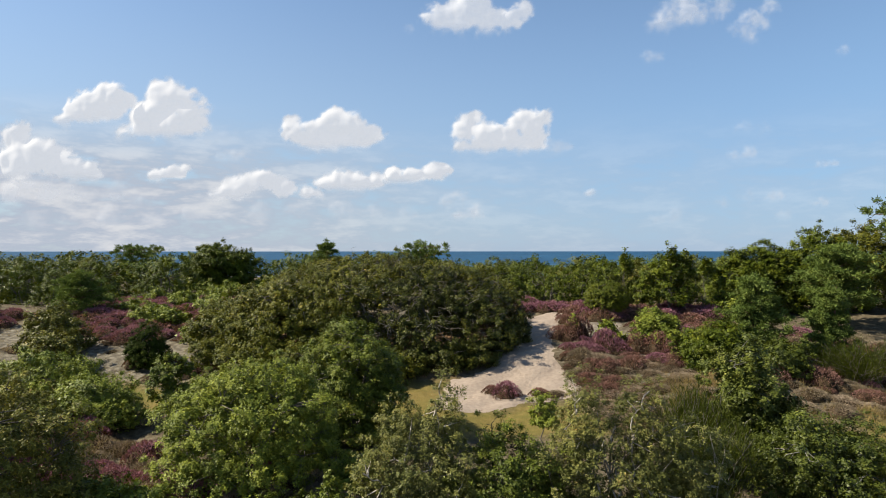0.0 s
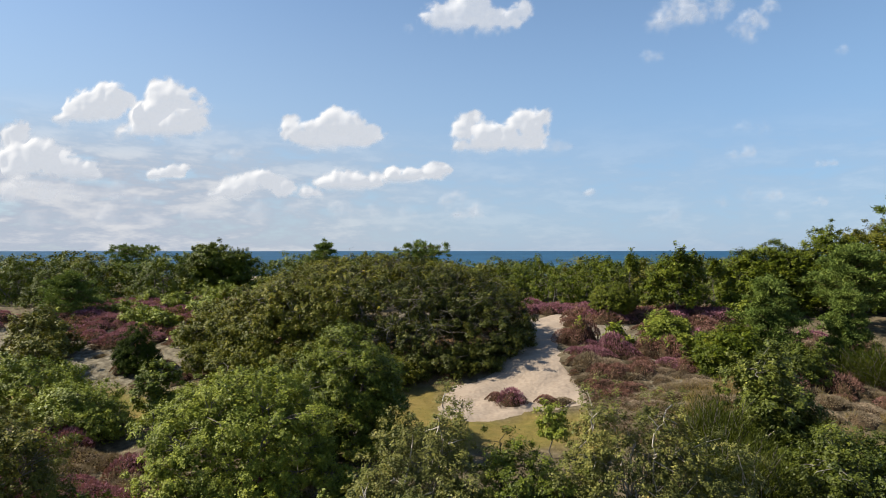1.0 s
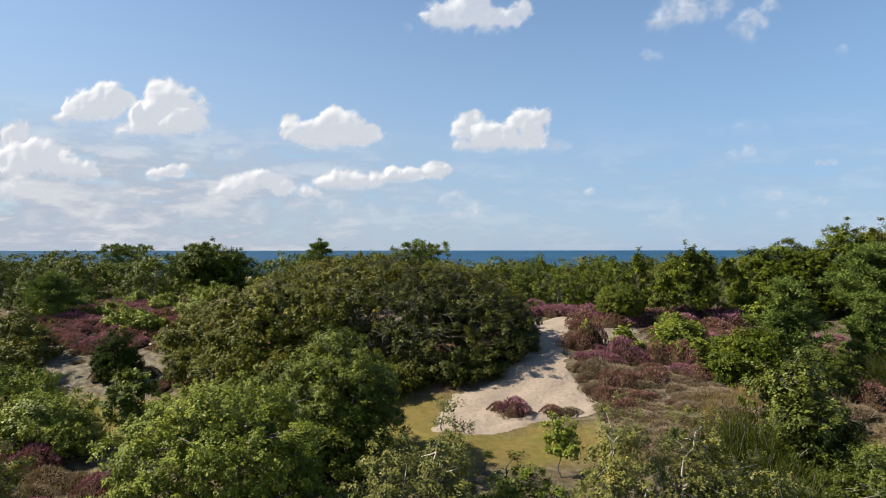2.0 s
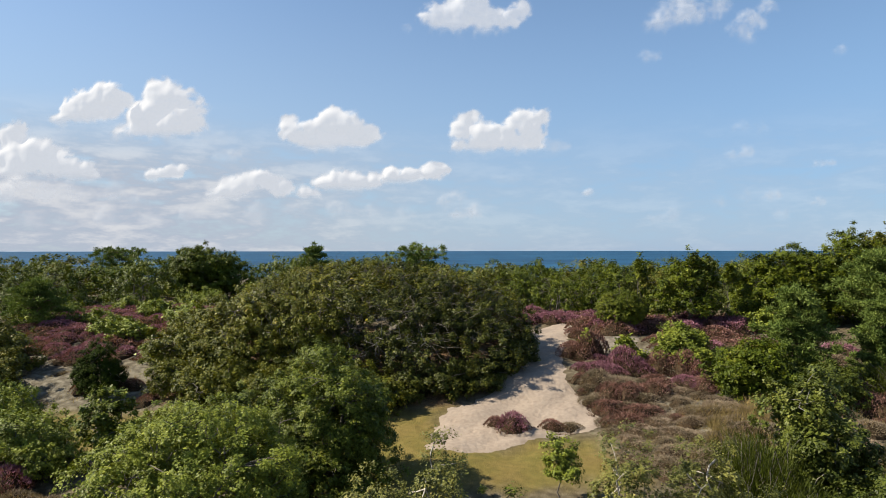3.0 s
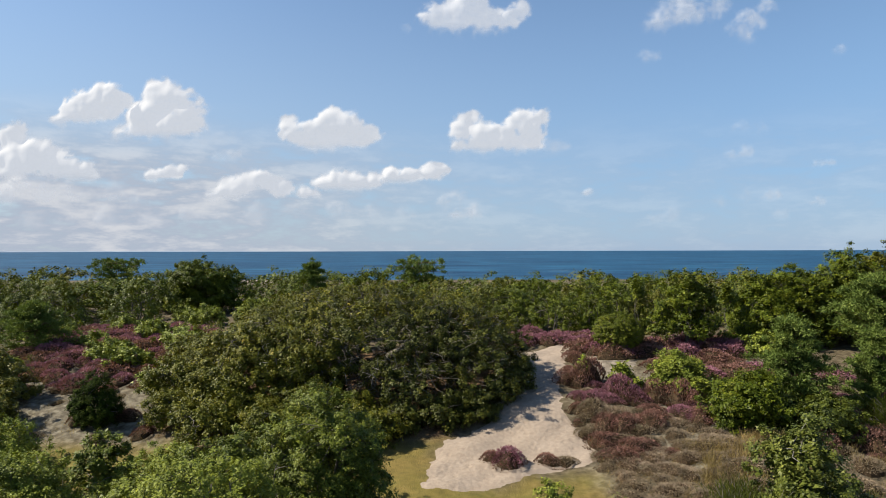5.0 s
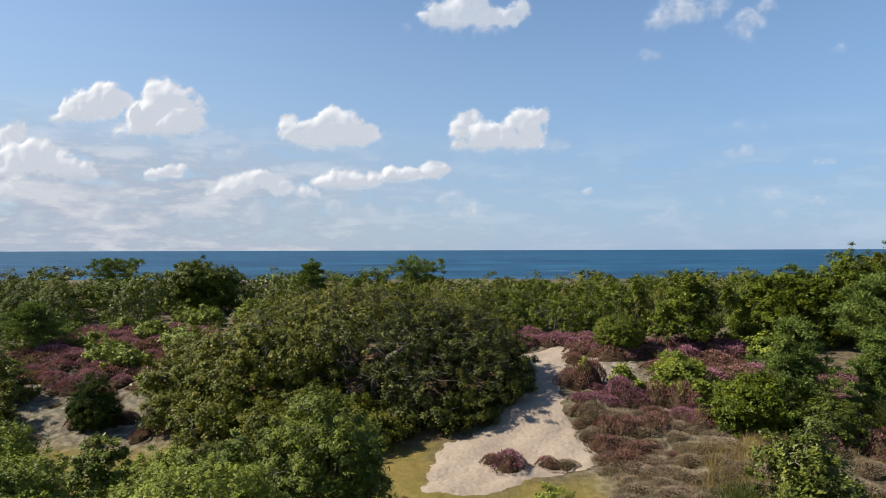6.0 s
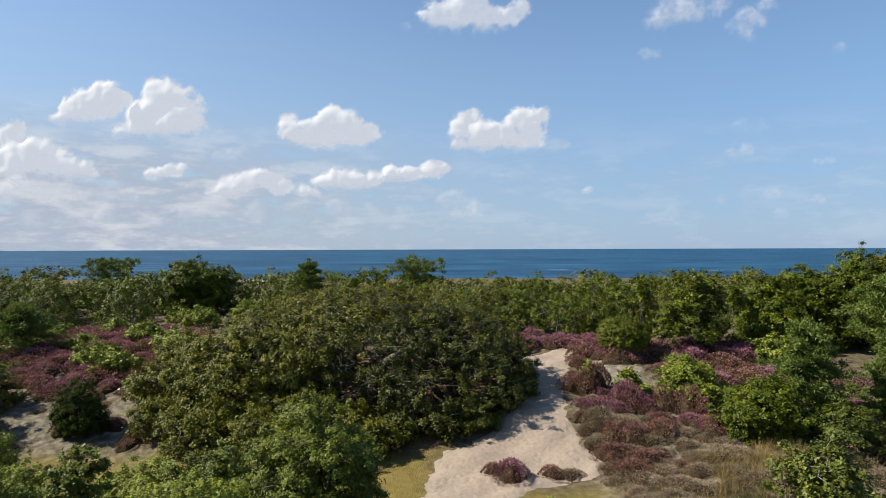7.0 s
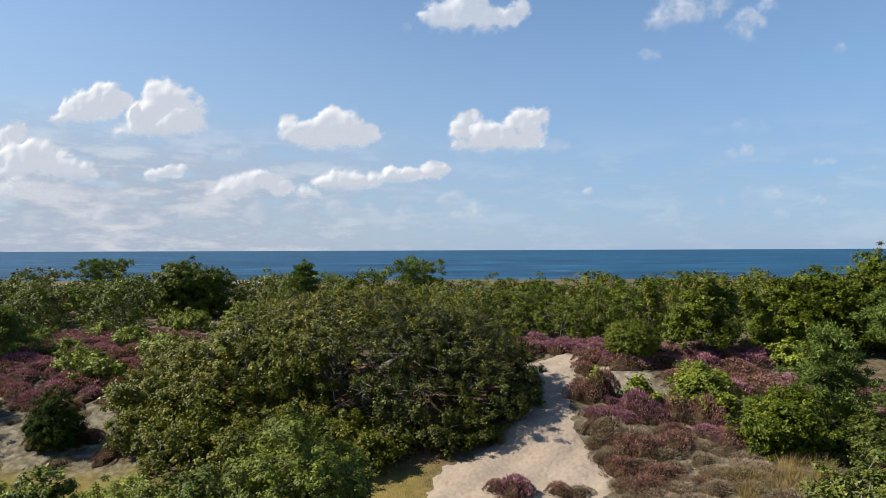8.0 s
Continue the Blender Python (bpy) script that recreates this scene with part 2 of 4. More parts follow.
def sea_material():
    m, nt, out = material("sea_water")
    bands = noise_fac(nt, 0.02, 4, (0.12, 1, 1))
    col = ramp(nt, bands, [(0.35, (0.008, 0.042, 0.092)), (0.65, (0.015, 0.068, 0.13))])
    chop = noise_fac(nt, 0.25, 6, (0.45, 1, 1))
    col = mix(nt, 0.7, col, ramp(nt, noise_fac(nt, 0.12, 6, (0.35, 1, 1)), [(0.35, (0.55, 0.6, 0.65)), (0.68, (1.5, 1.4, 1.35))]), "MULTIPLY")
    col = mix(nt, 0.75, col, ramp(nt, noise_fac(nt, 0.028, 5, (0.55, 1, 1)), [(0.38, (0.62, 0.68, 0.74)), (0.5, (0.95, 0.97, 1)), (0.64, (1.6, 1.5, 1.4))]), "MULTIPLY")
    caps = ramp(nt, noise_fac(nt, 0.09, 5, (0.3, 1, 1)), [(0.735, (0, 0, 0)), (0.76, (1, 1, 1))])
    col = mix(nt, caps, col, (0.35, 0.4, 0.42))
    b = node(nt, "ShaderNodeBump", {"Height": chop, "Strength": 1.0, "Distance": 1.2})
    p = node(nt, "ShaderNodeBsdfPrincipled", {"Base Color": col, "Roughness": 0.6, "Specular IOR Level": 0.12, "Normal": b.outputs["Normal"]})
    nt.links.new(p.outputs[0], out.inputs["Surface"])
    return m


def cloud_material():
    m, nt, out = material("cloud_vapour")
    dens = node(nt, "ShaderNodeAttribute", attribute_name="vapour").outputs["Fac"]
    co = nt.nodes.new("ShaderNodeTexCoord").outputs["Object"]
    co = node(nt, "ShaderNodeMapping", {"Vector": co, "Scale": (1, 0, 1)}).outputs["Vector"]
    n = node(nt, "ShaderNodeTexNoise", {"Vector": co, "Scale": 0.025, "Detail": 5}).outputs["Fac"]
    a = node(nt, "ShaderNodeMath", {0: n, 1: 0.5}, operation="SUBTRACT").outputs[0]
    a = node(nt, "ShaderNodeMath", {0: a, 1: 0.35, 2: dens}, operation="MULTIPLY_ADD").outputs[0]
    a = node(nt, "ShaderNodeMath", {0: a, 1: dens}, operation="MULTIPLY", use_clamp=True).outputs[0]
    d = node(nt, "ShaderNodeBsdfDiffuse", {"Color": (0.38, 0.368, 0.35, 1)})
    t = node(nt, "ShaderNodeBsdfTranslucent", {"Color": (0.2, 0.2, 0.2, 1)})
    # glow added for sunlight scattered within the cloud, which gives off none itself
    g = node(nt, "ShaderNodeEmission", {"Color": (0.97, 0.975, 1.0, 1), "Strength": 0.325})
    s = node(nt, "ShaderNodeMixShader", {0: 0.3, 1: d.outputs[0], 2: t.outputs[0]})
    s = node(nt, "ShaderNodeAddShader", {0: s.outputs[0], 1: g.outputs[0]})
    clear = node(nt, "ShaderNodeBsdfTransparent")
    s = node(nt, "ShaderNodeMixShader", {0: a, 1: clear.outputs[0], 2: s.outputs[0]})
    nt.links.new(s.outputs[0], out.inputs["Surface"])
    return m


SAND_GREY = plain_material("lichened_sand", (0.1, 0.082, 0.06), (0.27, 0.23, 0.175), 4, bump=0.6, bump_scale=30)
GROUND, SAND, SEA, CLOUD = ground_material(), sand_material(), sea_material(), cloud_material()


# ---- mesh helpers ----
def mesh_object(name, verts, faces, mat, parent=None, smooth=False):
    """One mesh from arrays of corners and of faces (all with the same number of corners)."""
    verts, faces = np.asarray(verts, dtype=np.float32), np.asarray(faces, dtype=np.int32)
    me = bpy.data.meshes.new(name)
    k = faces.shape[1]
    me.vertices.add(len(verts))
    me.vertices.foreach_set("co", verts.ravel())
    me.loops.add(faces.size)
    me.loops.foreach_set("vertex_index", faces.ravel())
    me.polygons.add(len(faces))
    me.polygons.foreach_set("loop_start", np.arange(0, faces.size, k, dtype=np.int32))
    me.polygons.foreach_set("use_smooth", np.full(len(faces), smooth))
    me.update(calc_edges=True)
    me.materials.append(mat)
    ob = new(name, me)
    if parent:
        ob.parent = parent
    return ob


def attribute(ob, name, values):
    ob.data.attributes.new(name, "FLOAT", "POINT").data.foreach_set("value", np.asarray(values, dtype=np.float32))


def unit(v):
    return v / np.maximum(np.linalg.norm(v, axis=-1, keepdims=True), 1e-9)


def blades(pos, way, face, length, width, fold=0.15, tri=False):
    """Kite-shaped blades: pos is the foot, way runs to the tip, face is roughly the normal."""
    side = unit(np.cross(way, face))
    up = np.cross(side, way)
    length, width = np.broadcast_to(length, len(pos))[:, None], np.broadcast_to(width, len(pos))[:, None]
    if tri:
        v = np.stack([pos - side * width * 0.55, pos + side * width * 0.55 + way * length * 0.25, pos + way * length], 1).reshape(-1, 3)
        return v, np.arange(len(v)).reshape(-1, 3)
    mid = pos + way * length * 0.45 + up * width * fold
    v = np.stack([pos, mid + side * width * 0.5, pos + way * length, mid - side * width * 0.5], 1).reshape(-1, 3)
    return v, np.arange(len(v)).reshape(-1, 4)


def tubes(paths, sides=5):
    """Tapered limbs: each path is a list of (x, y, z, radius)."""
    vs, fs, n = [], [], 0
    ring = np.arange(sides)
    ang = ring * 2 * np.pi / sides
    for path in paths:
        p = np.asarray(path, dtype=float)
        d = unit(np.gradient(p[:, :3], axis=0))
        a = unit(np.cross(d, np.where(np.abs(d[:, 2:3]) > 0.9, (1.0, 0, 0), (0, 0, 1.0))))
        b = np.cross(d, a)
        v = p[:, None, :3] + p[:, None, 3:4] * (np.cos(ang)[None, :, None] * a[:, None] + np.sin(ang)[None, :, None] * b[:, None])
        vs.append(v.reshape(-1, 3))
        for i in range(len(p) - 1):
            q = n + i * sides
            fs.append(np.stack([q + ring, q + (ring + 1) % sides, q + sides + (ring + 1) % sides, q + sides + ring], 1))
        n += len(p) * sides
    return np.concatenate(vs), np.concatenate(fs)


def bent(rng, a, b, ra, rb, n=5, wild=0.12):
    """A wandering limb from a to b."""
    a, b = np.asarray(a, float), np.asarray(b, float)
    s = np.linspace(0, 1, n)[:, None]
    p = a + (b - a) * s
    p[1:-1] += rng.normal(0, wild * np.linalg.norm(b - a), (n - 2, 3)) * np.array([1, 1, 0.6])
    return np.concatenate([p, ra + (rb - ra) * s], 1)


PROFILE_Y = (-60, 8, 15, 18.5, 21, 22.5, 23.9, 25.5, 29, 33, 45, 70, 110, 160, 190, 225, 260, 6000)
PROFILE_Z = (-0.3, -0.5, -0.35, 0.0, 0.12, 0.45, 0.9, 1.15, 1.62, 1.7, 1.6, 1.2, -0.6, -4, -4.6, -4.95, -6.5, -7)


def ground_z(x, y):
    x, y = np.asarray(x, float), np.asarray(y, float)
    z = np.interp(y, PROFILE_Y, PROFILE_Z) + 0.55 * np.exp(-((x - 9.5) / 3.0) ** 2 - ((y - 21.0) / 2.3) ** 2)
    return z + 0.05 * np.sin(x * 0.9 + 1.3) * np.sin(y * 0.7) + 0.03 * np.sin(x * 2.3 + y * 1.7) + 0.015 * np.sin(x * 5.1 - y * 4.3)


def ground_at(x, y):
    return float(ground_z(x, y))


def inside(x, y, ring):
    """Signed distance-like measure: positive inside the closed ring."""
    x, y = np.asarray(x, float), np.asarray(y, float)
    inn, best = np.zeros(x.shape, bool), np.full(x.shape, 1e9)
    for (ax, ay), (bx, by) in zip(ring, ring[1:] + ring[:1]):
        with np.errstate(divide="ignore", invalid="ignore"):
            cross = ((ay > y) != (by > y)) & (x < (bx - ax) * (y - ay) / (by - ay) + ax)
        inn ^= cross
        dx, dy = bx - ax, by - ay
        s = np.clip(((x - ax) * dx + (y - ay) * dy) / (dx * dx + dy * dy), 0, 1)
        best = np.minimum(best, np.hypot(x - ax - s * dx, y - ay - s * dy))
    return np.where(inn, best, -best)


def wobble(x, y, size=1.0):
    return size * (0.5 * np.sin(x * 3.1 + 1.7 * np.sin(y * 2.3)) + 0.5 * np.sin(y * 3.7 + 1.3 * np.sin(x * 4.1)) + 0.4 * np.sin(x * 9.7 + y * 7.9))


# ---- ground, sand path, sea ----
PATH_RING = [(3.4, 29.24), (4.45, 30.27), (5.75, 31.24), (5.75, 29.8), (5.25, 28.4), (4.7, 26.87), (4.2, 24.9), (4.15, 23.62), (4.3, 22.74), (4.7, 21.25), (4.3, 20.7), (3.64, 20.5), (3.0, 20.2), (2.5, 20.0), (2.2, 19.65), (1.7, 19.25), (0.93, 19.05), (0.04, 19.24), (0.19, 21.46), (1.0, 22.19), (1.9, 23.08), (2.5, 24.41), (3.0, 26.55)]
SAND_RING = [(5.7, 27.1), (6.0, 28.4), (6.7, 28.9), (7.7, 27.95), (7.2, 26.4), (6.2, 26.0)]
MOSS_RINGS = [[(-14, 22.0), (-7.2, 22.2), (-5.4, 20.4), (-6.5, 18.8), (-12, 18.8)], [(-3, 22.2), (0.3, 22.0), (0.2, 19.2), (2.2, 19.2), (2.4, 20.2), (3.4, 20.0), (4.6, 20.2), (4.8, 17.5), (-3, 17)], [(10.5, 16.0), (18, 16.0), (18, 19.0), (11.5, 18.6)]]
LICHEN_RINGS = [[(-19, 23), (-19, 27.5), (-14.8, 28.2), (-12.8, 25.6), (-9.0, 24.6), (-7.6, 23), (-7.6, 21.6), (-12.3, 21.8)], [(4.6, 19), (4.4, 22.5), (5.2, 26), (8.5, 27.5), (13.5, 30.2), (13, 27.5), (9, 24), (8.2, 19.5)]]
LITTER_RINGS = [[(-8, 22.3), (-2, 22.3), (0.4, 22.2), (2.0, 23.6), (2.9, 26.5), (3.4, 29.5), (-9, 31)]]


def spread(lo, hi, fine, far_lo, far_hi, growth=1.25):
    mid = list(np.arange(lo, hi, fine))
    step, a = fine, [lo]
    while a[-1] > far_lo:
        step *= growth
        a.append(a[-1] - step)
    step, b = fine, [mid[-1]]
    while b[-1] < far_hi:
        step *= growth
        b.append(b[-1] + step)
    return np.array(a[:0:-1] + mid + b[1:])


gx, gy = spread(-20, 18, 0.25, -4500, 4500), spread(12, 33, 0.25, -300, 320, 1.15)
GX, GY = np.meshgrid(gx, gy)
flat = np.arange(GX.size).reshape(GX.shape)
quads = np.stack([flat[:-1, :-1], flat[:-1, 1:], flat[1:, 1:], flat[1:, :-1]], -1).reshape(-1, 4)
ground = mesh_object("ground", np.stack([GX, GY, ground_z(GX, GY)], -1).reshape(-1, 3), quads, GROUND, smooth=True)
tagged(ground, "sandy heath ground with moss, lichen and leaf litter", "ground", kind="structure")


def zone(rings, soft=0.35):
    z = np.full(GX.shape, -9.0)
    for ring in rings:
        z = np.maximum(z, inside(GX, GY, ring))
    return np.clip(0.5 + (z + wobble(GX, GY, 0.22)) / soft / 2, 0, 1).ravel()


attribute(ground, "moss", zone(MOSS_RINGS))
attribute(ground, "lichen", zone(LICHEN_RINGS, 0.5))
attribute(ground, "litter", zone(LITTER_RINGS))


def sand_sheet(name, ring, label, mat, step=0.05, prints=0, seed=1):
    """Trodden sand lying over the ground, with dents left by feet."""
    rng = np.random.default_rng(seed)
    xs, ys = zip(*ring)
    X, Y = np.meshgrid(np.arange(min(xs) - 0.5, max(xs) + 0.5, step), np.arange(min(ys) - 0.5, max(ys) + 0.5, step))
    d = inside(X, Y, ring) + wobble(X, Y, 0.07) + wobble(X * 3.3 + 5, Y * 3.1, 0.03)
    Z = ground_z(X, Y) + 0.035 * np.clip(d / 0.3 + 0.15, -1.2, 0.8) + 0.004 * np.sin(X * 4 + 3 * np.sin(Y * 3)) * np.sin(Y * 5)
    for _ in range(prints):
        px, py, ang, s = rng.uniform(min(xs), max(xs)), rng.uniform(min(ys), max(ys)), rng.normal(1.1, 0.6), rng.uniform(0.3, 0.75)
        u = (X - px) * np.cos(ang) + (Y - py) * np.sin(ang)
        w = -(X - px) * np.sin(ang) + (Y - py) * np.cos(ang)
        q = (u / (0.2 * s)) ** 2 + (w / (0.085 * s)) ** 2
        Z += 0.027 * s * (q - 0.7) * np.exp(-q) * np.clip(d / 0.15, 0, 1)
    keep = d > -0.36
    f = np.arange(X.size).reshape(X.shape)
    good = keep[:-1, :-1] & keep[:-1, 1:] & keep[1:, 1:] & keep[1:, :-1]
    faces = np.stack([f[:-1, :-1], f[:-1, 1:], f[1:, 1:], f[1:, :-1]], -1)[good]
    used, faces = np.unique(faces, return_inverse=True)
    ob = mesh_object(name, np.stack([X, Y, Z], -1).reshape(-1, 3)[used], faces.reshape(-1, 4), mat, smooth=True)
    return tagged(ob, label, "path", kind="structure")


sand_sheet("sand_path", PATH_RING, "pale trodden sand path with footprints", SAND, prints=2600)
sand_sheet("sand_patch", SAND_RING, "bare greyish sand with lichen between heather clumps", SAND_GREY, prints=40, seed=2)

beach = sand_sheet("beach", [(-78, 184), (-44, 184), (-44, 226), (-78, 226)], "distant strip of pale sandy beach", SAND, step=4.0)
sx = np.concatenate([-np.geomspace(5000, 150, 24), np.linspace(-120, 120, 13), np.geomspace(150, 5000, 24)])
sy = np.concatenate([np.linspace(196, 400, 18), np.geomspace(430, 4900, 24)])
SX, SY = np.meshgrid(sx, sy)
f = np.arange(SX.size).reshape(SX.shape)
sea = mesh_object("water", np.stack([SX, SY, np.full(SX.shape, -5.0)], -1).reshape(-1, 3), np.stack([f[:-1, :-1], f[:-1, 1:], f[1:, 1:], f[1:, :-1]], -1).reshape(-1, 4), SEA, smooth=True)
hx = np.linspace(-3600, -1700, 60)
hz = 14 * np.clip(1 - (hx + 3600) / 1900, 0, 1) ** 0.6 * (0.7 + 0.3 * np.sin(hx / 90) * np.sin(hx / 37))
hv = np.concatenate([np.stack([hx, np.full(60, 4800.0), hz - 5], 1), np.stack([hx, np.full(60, 4780.0), np.full(60, -5.5)], 1), np.stack([hx, np.full(60, 4860.0), np.full(60, -5.5)], 1)])
hf = [(60 + i, 61 + i, i + 1, i) for i in range(59)] + [(i, i + 1, 121 + i, 120 + i) for i in range(59)]
# the haze of the distance is put into the coast's own colour
tagged(mesh_object("far_coast", hv, hf, plain_material("hazy_coast", (0.16, 0.2, 0.26), (0.2, 0.24, 0.3), 0.01), smooth=True), "low hazy coast across the bay", "coast", kind="structure")
tagged(sea, "deep blue open sea with small waves", "sea", kind="structure")


# ---- clouds ----
CLOUDS = [
    ("bright white cumulus cloud with soft ragged edge", 1, [(-1849, 667, 78), (-1752, 664, 72), (-1651, 687, 67), (-1779, 723, 83), (-1682, 751, 89), (-1626, 731, 72), (-1913, 626, 44)]),
    ("tall bright white cumulus cloud with grey flat base", 1, [(-1418, 751, 89), (-1460, 592, 78), (-1293, 592, 72), (-1334, 720, 89), (-1473, 659, 95), (-1284, 659, 95), (-1385, 609, 106), (-1529, 575, 72), (-1607, 553, 50)]),
    ("thin grey cloud shred", 0.35, [(-1195, 537, 72), (-1112, 542, 56), (-1056, 553, 33)]),
    ("rounded white cumulus cloud with shaded base", 1, [(-778, 592, 67), (-667, 578, 83), (-667, 528, 56), (-473, 542, 67), (-564, 626, 83), (-478, 609, 83), (-403, 564, 67), (-578, 520, 72), (-720, 545, 50), (-600, 530, 55), (-520, 520, 55), (-450, 525, 50)]),
    ("white cumulus cloud with two raised towers", 1, [(61, 575, 67), (106, 642, 31), (172, 542, 78), (278, 556, 89), (278, 509, 61), (367, 609, 83), (440, 640, 62), (72, 509, 61), (417, 542, 72), (120, 500, 50), (200, 495, 55), (340, 505, 60), (420, 505, 55)]),
    ("thin white cloud streak", 0.5, [(514, 503, 67), (570, 503, 33)]),
    ("low white cumulus cloud with hazy base", 1.0, [(-1168, 259, 50), (-1079, 303, 67), (-981, 331, 72), (-912, 353, 61), (-834, 297, 61), (-709, 275, 50)]),
    ("low white cumulus cloud with hazy base", 1.0, [(-612, 320, 61), (-523, 331, 72), (-431, 320, 56), (-356, 336, 44), (-556, 359, 44)]),
    ("small low white cumulus cloud", 0.9, [(-278, 359, 56), (-200, 370, 56), (-83, 386, 50), (-28, 403, 25)]),
    ("small white cumulus cloud", 1.0, [(-1479, 364, 50), (-1396, 392, 56), (-1334, 398, 39)]),
    ("wide pale grey and white cloud bank", 0.9, [(-2196, 570, 56), (-2182, 431, 117), (-2063, 470, 100), (-1952, 409, 100), (-1835, 370, 78)]),
    ("low pale grey cloud bank with white billows", 0.7, [(-2196, 278, 111), (-2030, 292, 95), (-1877, 264, 95), (-1696, 278, 78), (-1543, 231, 67)]),
    ("low hazy grey cloud bank near the horizon", 0.55, [(-2113, 139, 83), (-1918, 131, 72), (-1724, 147, 78), (-1501, 136, 67)]),
    ("low hazy grey cloud near the horizon", 0.5, [(-1307, 167, 72), (-1140, 147, 67), (-973, 181, 72), (-778, 203, 61)]),
    ("low hazy white cloud near the horizon", 0.45, [(-556, 203, 67), (-389, 181, 61), (-222, 167, 56)]),
    ("low hazy white cloud near the horizon", 0.4, [(1362, 236, 50), (1473, 259, 56), (1668, 158, 50)]),
    ("small thin white cloud", 0.5, [(-1145, 467, 56), (-1084, 464, 50)]),
    ("ragged white cloud high overhead", 0.75, [(-70, 1168, 83), (14, 1132, 95), (111, 1204, 106), (189, 1159, 67), (292, 1148, 61), (356, 1198, 56)]),
    ("small faint white cloud", 0.4, [(-228, 1120, 44)]),
    ("ragged white cloud high overhead", 0.62, [(1079, 1137, 83), (1173, 1198, 106), (1284, 1204, 89), (1362, 1237, 56)]),
    ("ragged white cloud high overhead", 0.6, [(1479, 1104, 67), (1529, 1159, 72), (1518, 1059, 56), (1626, 1226, 50)]),
    ("small faint white cloud", 0.45, [(1001, 970, 50), (1056, 981, 39)]),
    ("small faint white cloud", 0.45, [(1996, 1004, 44)]),
    ("thin pale cloud streak", 0.35, [(1501, 612, 56), (1585, 609, 50)]),
    ("thin pale cloud streak", 0.5, [(1446, 475, 44), (1515, 492, 44)]),
    ("small white cumulus cloud", 0.6, [(1904, 431, 42), (1952, 439, 33)]),
    ("small white cumulus cloud", 0.6, [(1640, 264, 47), (1690, 272, 36)]),
    ("small white cumulus cloud", 0.55, [(1863, 236, 42), (1907, 242, 31)]),
    ("small white cumulus cloud", 0.7, [(712, 286, 28), (734, 297, 25)]),
    ("low hazy white cloud", 0.6, [(-14, 250, 50), (56, 264, 50), (125, 195, 56), (28, 181, 72)]),
    ("low hazy white cloud", 0.4, [(1056, 147, 50), (1154, 170, 56)]),
    ("small thin grey cloud", 0.25, [(264, 353, 50), (334, 364, 39)]),
]


def blurred(field, rounds):
    for _ in range(rounds):
        pad = np.pad(field, 1, mode="edge")
        field = (pad[1:-1, 1:-1] * 2 + pad[:-2, 1:-1] + pad[2:, 1:-1] + pad[1:-1, :-2] + pad[1:-1, 2:]) / 6
    return field


def drift(U, V, size, seed):
    """Smooth value noise over a sheet, -1 to 1."""
    table = np.random.default_rng(seed).uniform(-1, 1, (64, 64))
    u, v = U / size + 1000, V / size + 1000
    iu, iv = np.floor(u).astype(int), np.floor(v).astype(int)
    a, b = u - iu, v - iv
    a, b = a * a * (3 - 2 * a), b * b * (3 - 2 * b)
    t = lambda p, q: table[p % 64, q % 64]
    return (t(iu, iv) * (1 - a) + t(iu + 1, iv) * a) * (1 - b) + (t(iu, iv + 1) * (1 - a) + t(iu + 1, iv + 1) * a) * b


def cloud(label, thick, puffs, seed):
    """A heap of billows upon billows, crisp on top, thinning to its flat base, three kilometres off."""
    rng = np.random.default_rng(900 + seed)
    main = np.array(puffs, float)
    mean = main[:, 2].mean()
    heap = [(x, z - 0.08 * r, 0.0, r * 0.84) for x, z, r in puffs]
    for level, (count, reach, small) in enumerate(((9, 0.75, (0.3, 0.55)), (5, 0.8, (0.3, 0.5)))):
        for x, z, y, r in list(heap)[0 if level == 0 else len(puffs):]:
            for _ in range(count):
                a = rng.uniform(-0.35, math.pi + 0.35)
                out = reach * r * rng.uniform(0.7, 1.15)
                heap.append((x + math.cos(a) * out, z + math.sin(a) * out * 0.85, y - rng.uniform(0.1, 0.6) * r, r * rng.uniform(*small)))
    p = np.array(heap)
    lo, hi = (p[:, :2] - p[:, 3:]).min(0) - 60, (p[:, :2] + p[:, 3:]).max(0) + 60
    c = (lo + hi) / 2
    step = max(5.0, (hi - lo).max() / 95)
    U, V = np.meshgrid(np.arange(lo[0], hi[0], step), np.arange(lo[1], hi[1], step))
    fine = sum(amp * drift(U, V, size, seed * 7 + k) for k, (size, amp) in enumerate(((80, 0.5), (42, 0.45), (22, 0.35), (12, 0.22))))
    soft = 0.16 * mean
    edge, near = np.full(U.shape, 1e-9), np.zeros(U.shape)
    for x, z, y, r in p:
        d2 = ((U - x) ** 2 + (V - z) ** 2) / (r * r)
        edge += np.exp(np.clip((1 - np.sqrt(d2)) * r / soft, -30, 8))
        near = np.maximum(near, np.where(d2 < 1, -y + r * np.sqrt(np.clip(1 - d2, 0, 1)), 0))
    edge = soft * np.log(edge)
    near = 0.5 * blurred(near, 10) + 0.5 * blurred(near, 40)
    base = (main[:, 1] - main[:, 2] * 0.7).min()
    under = np.clip((V - base) / (1.1 * mean) + 0.15, 0, 1)
    under = under * under * (3 - 2 * under)
    near = near + blurred(20 * np.abs(drift(U, V, 75, seed + 300)) + 12 * np.abs(drift(U, V, 38, seed + 400)), 4) - 70 * (1 - under)
    rim = mean * (0.5 + 0.8 * (1 - under) + (0.0 if thick > 0.7 else 0.45))
    dens = np.clip((blurred(edge, 3) + fine * 0.36 * mean * (1 + (1 - under)) + 0.1 * mean) / rim, 0, 1)
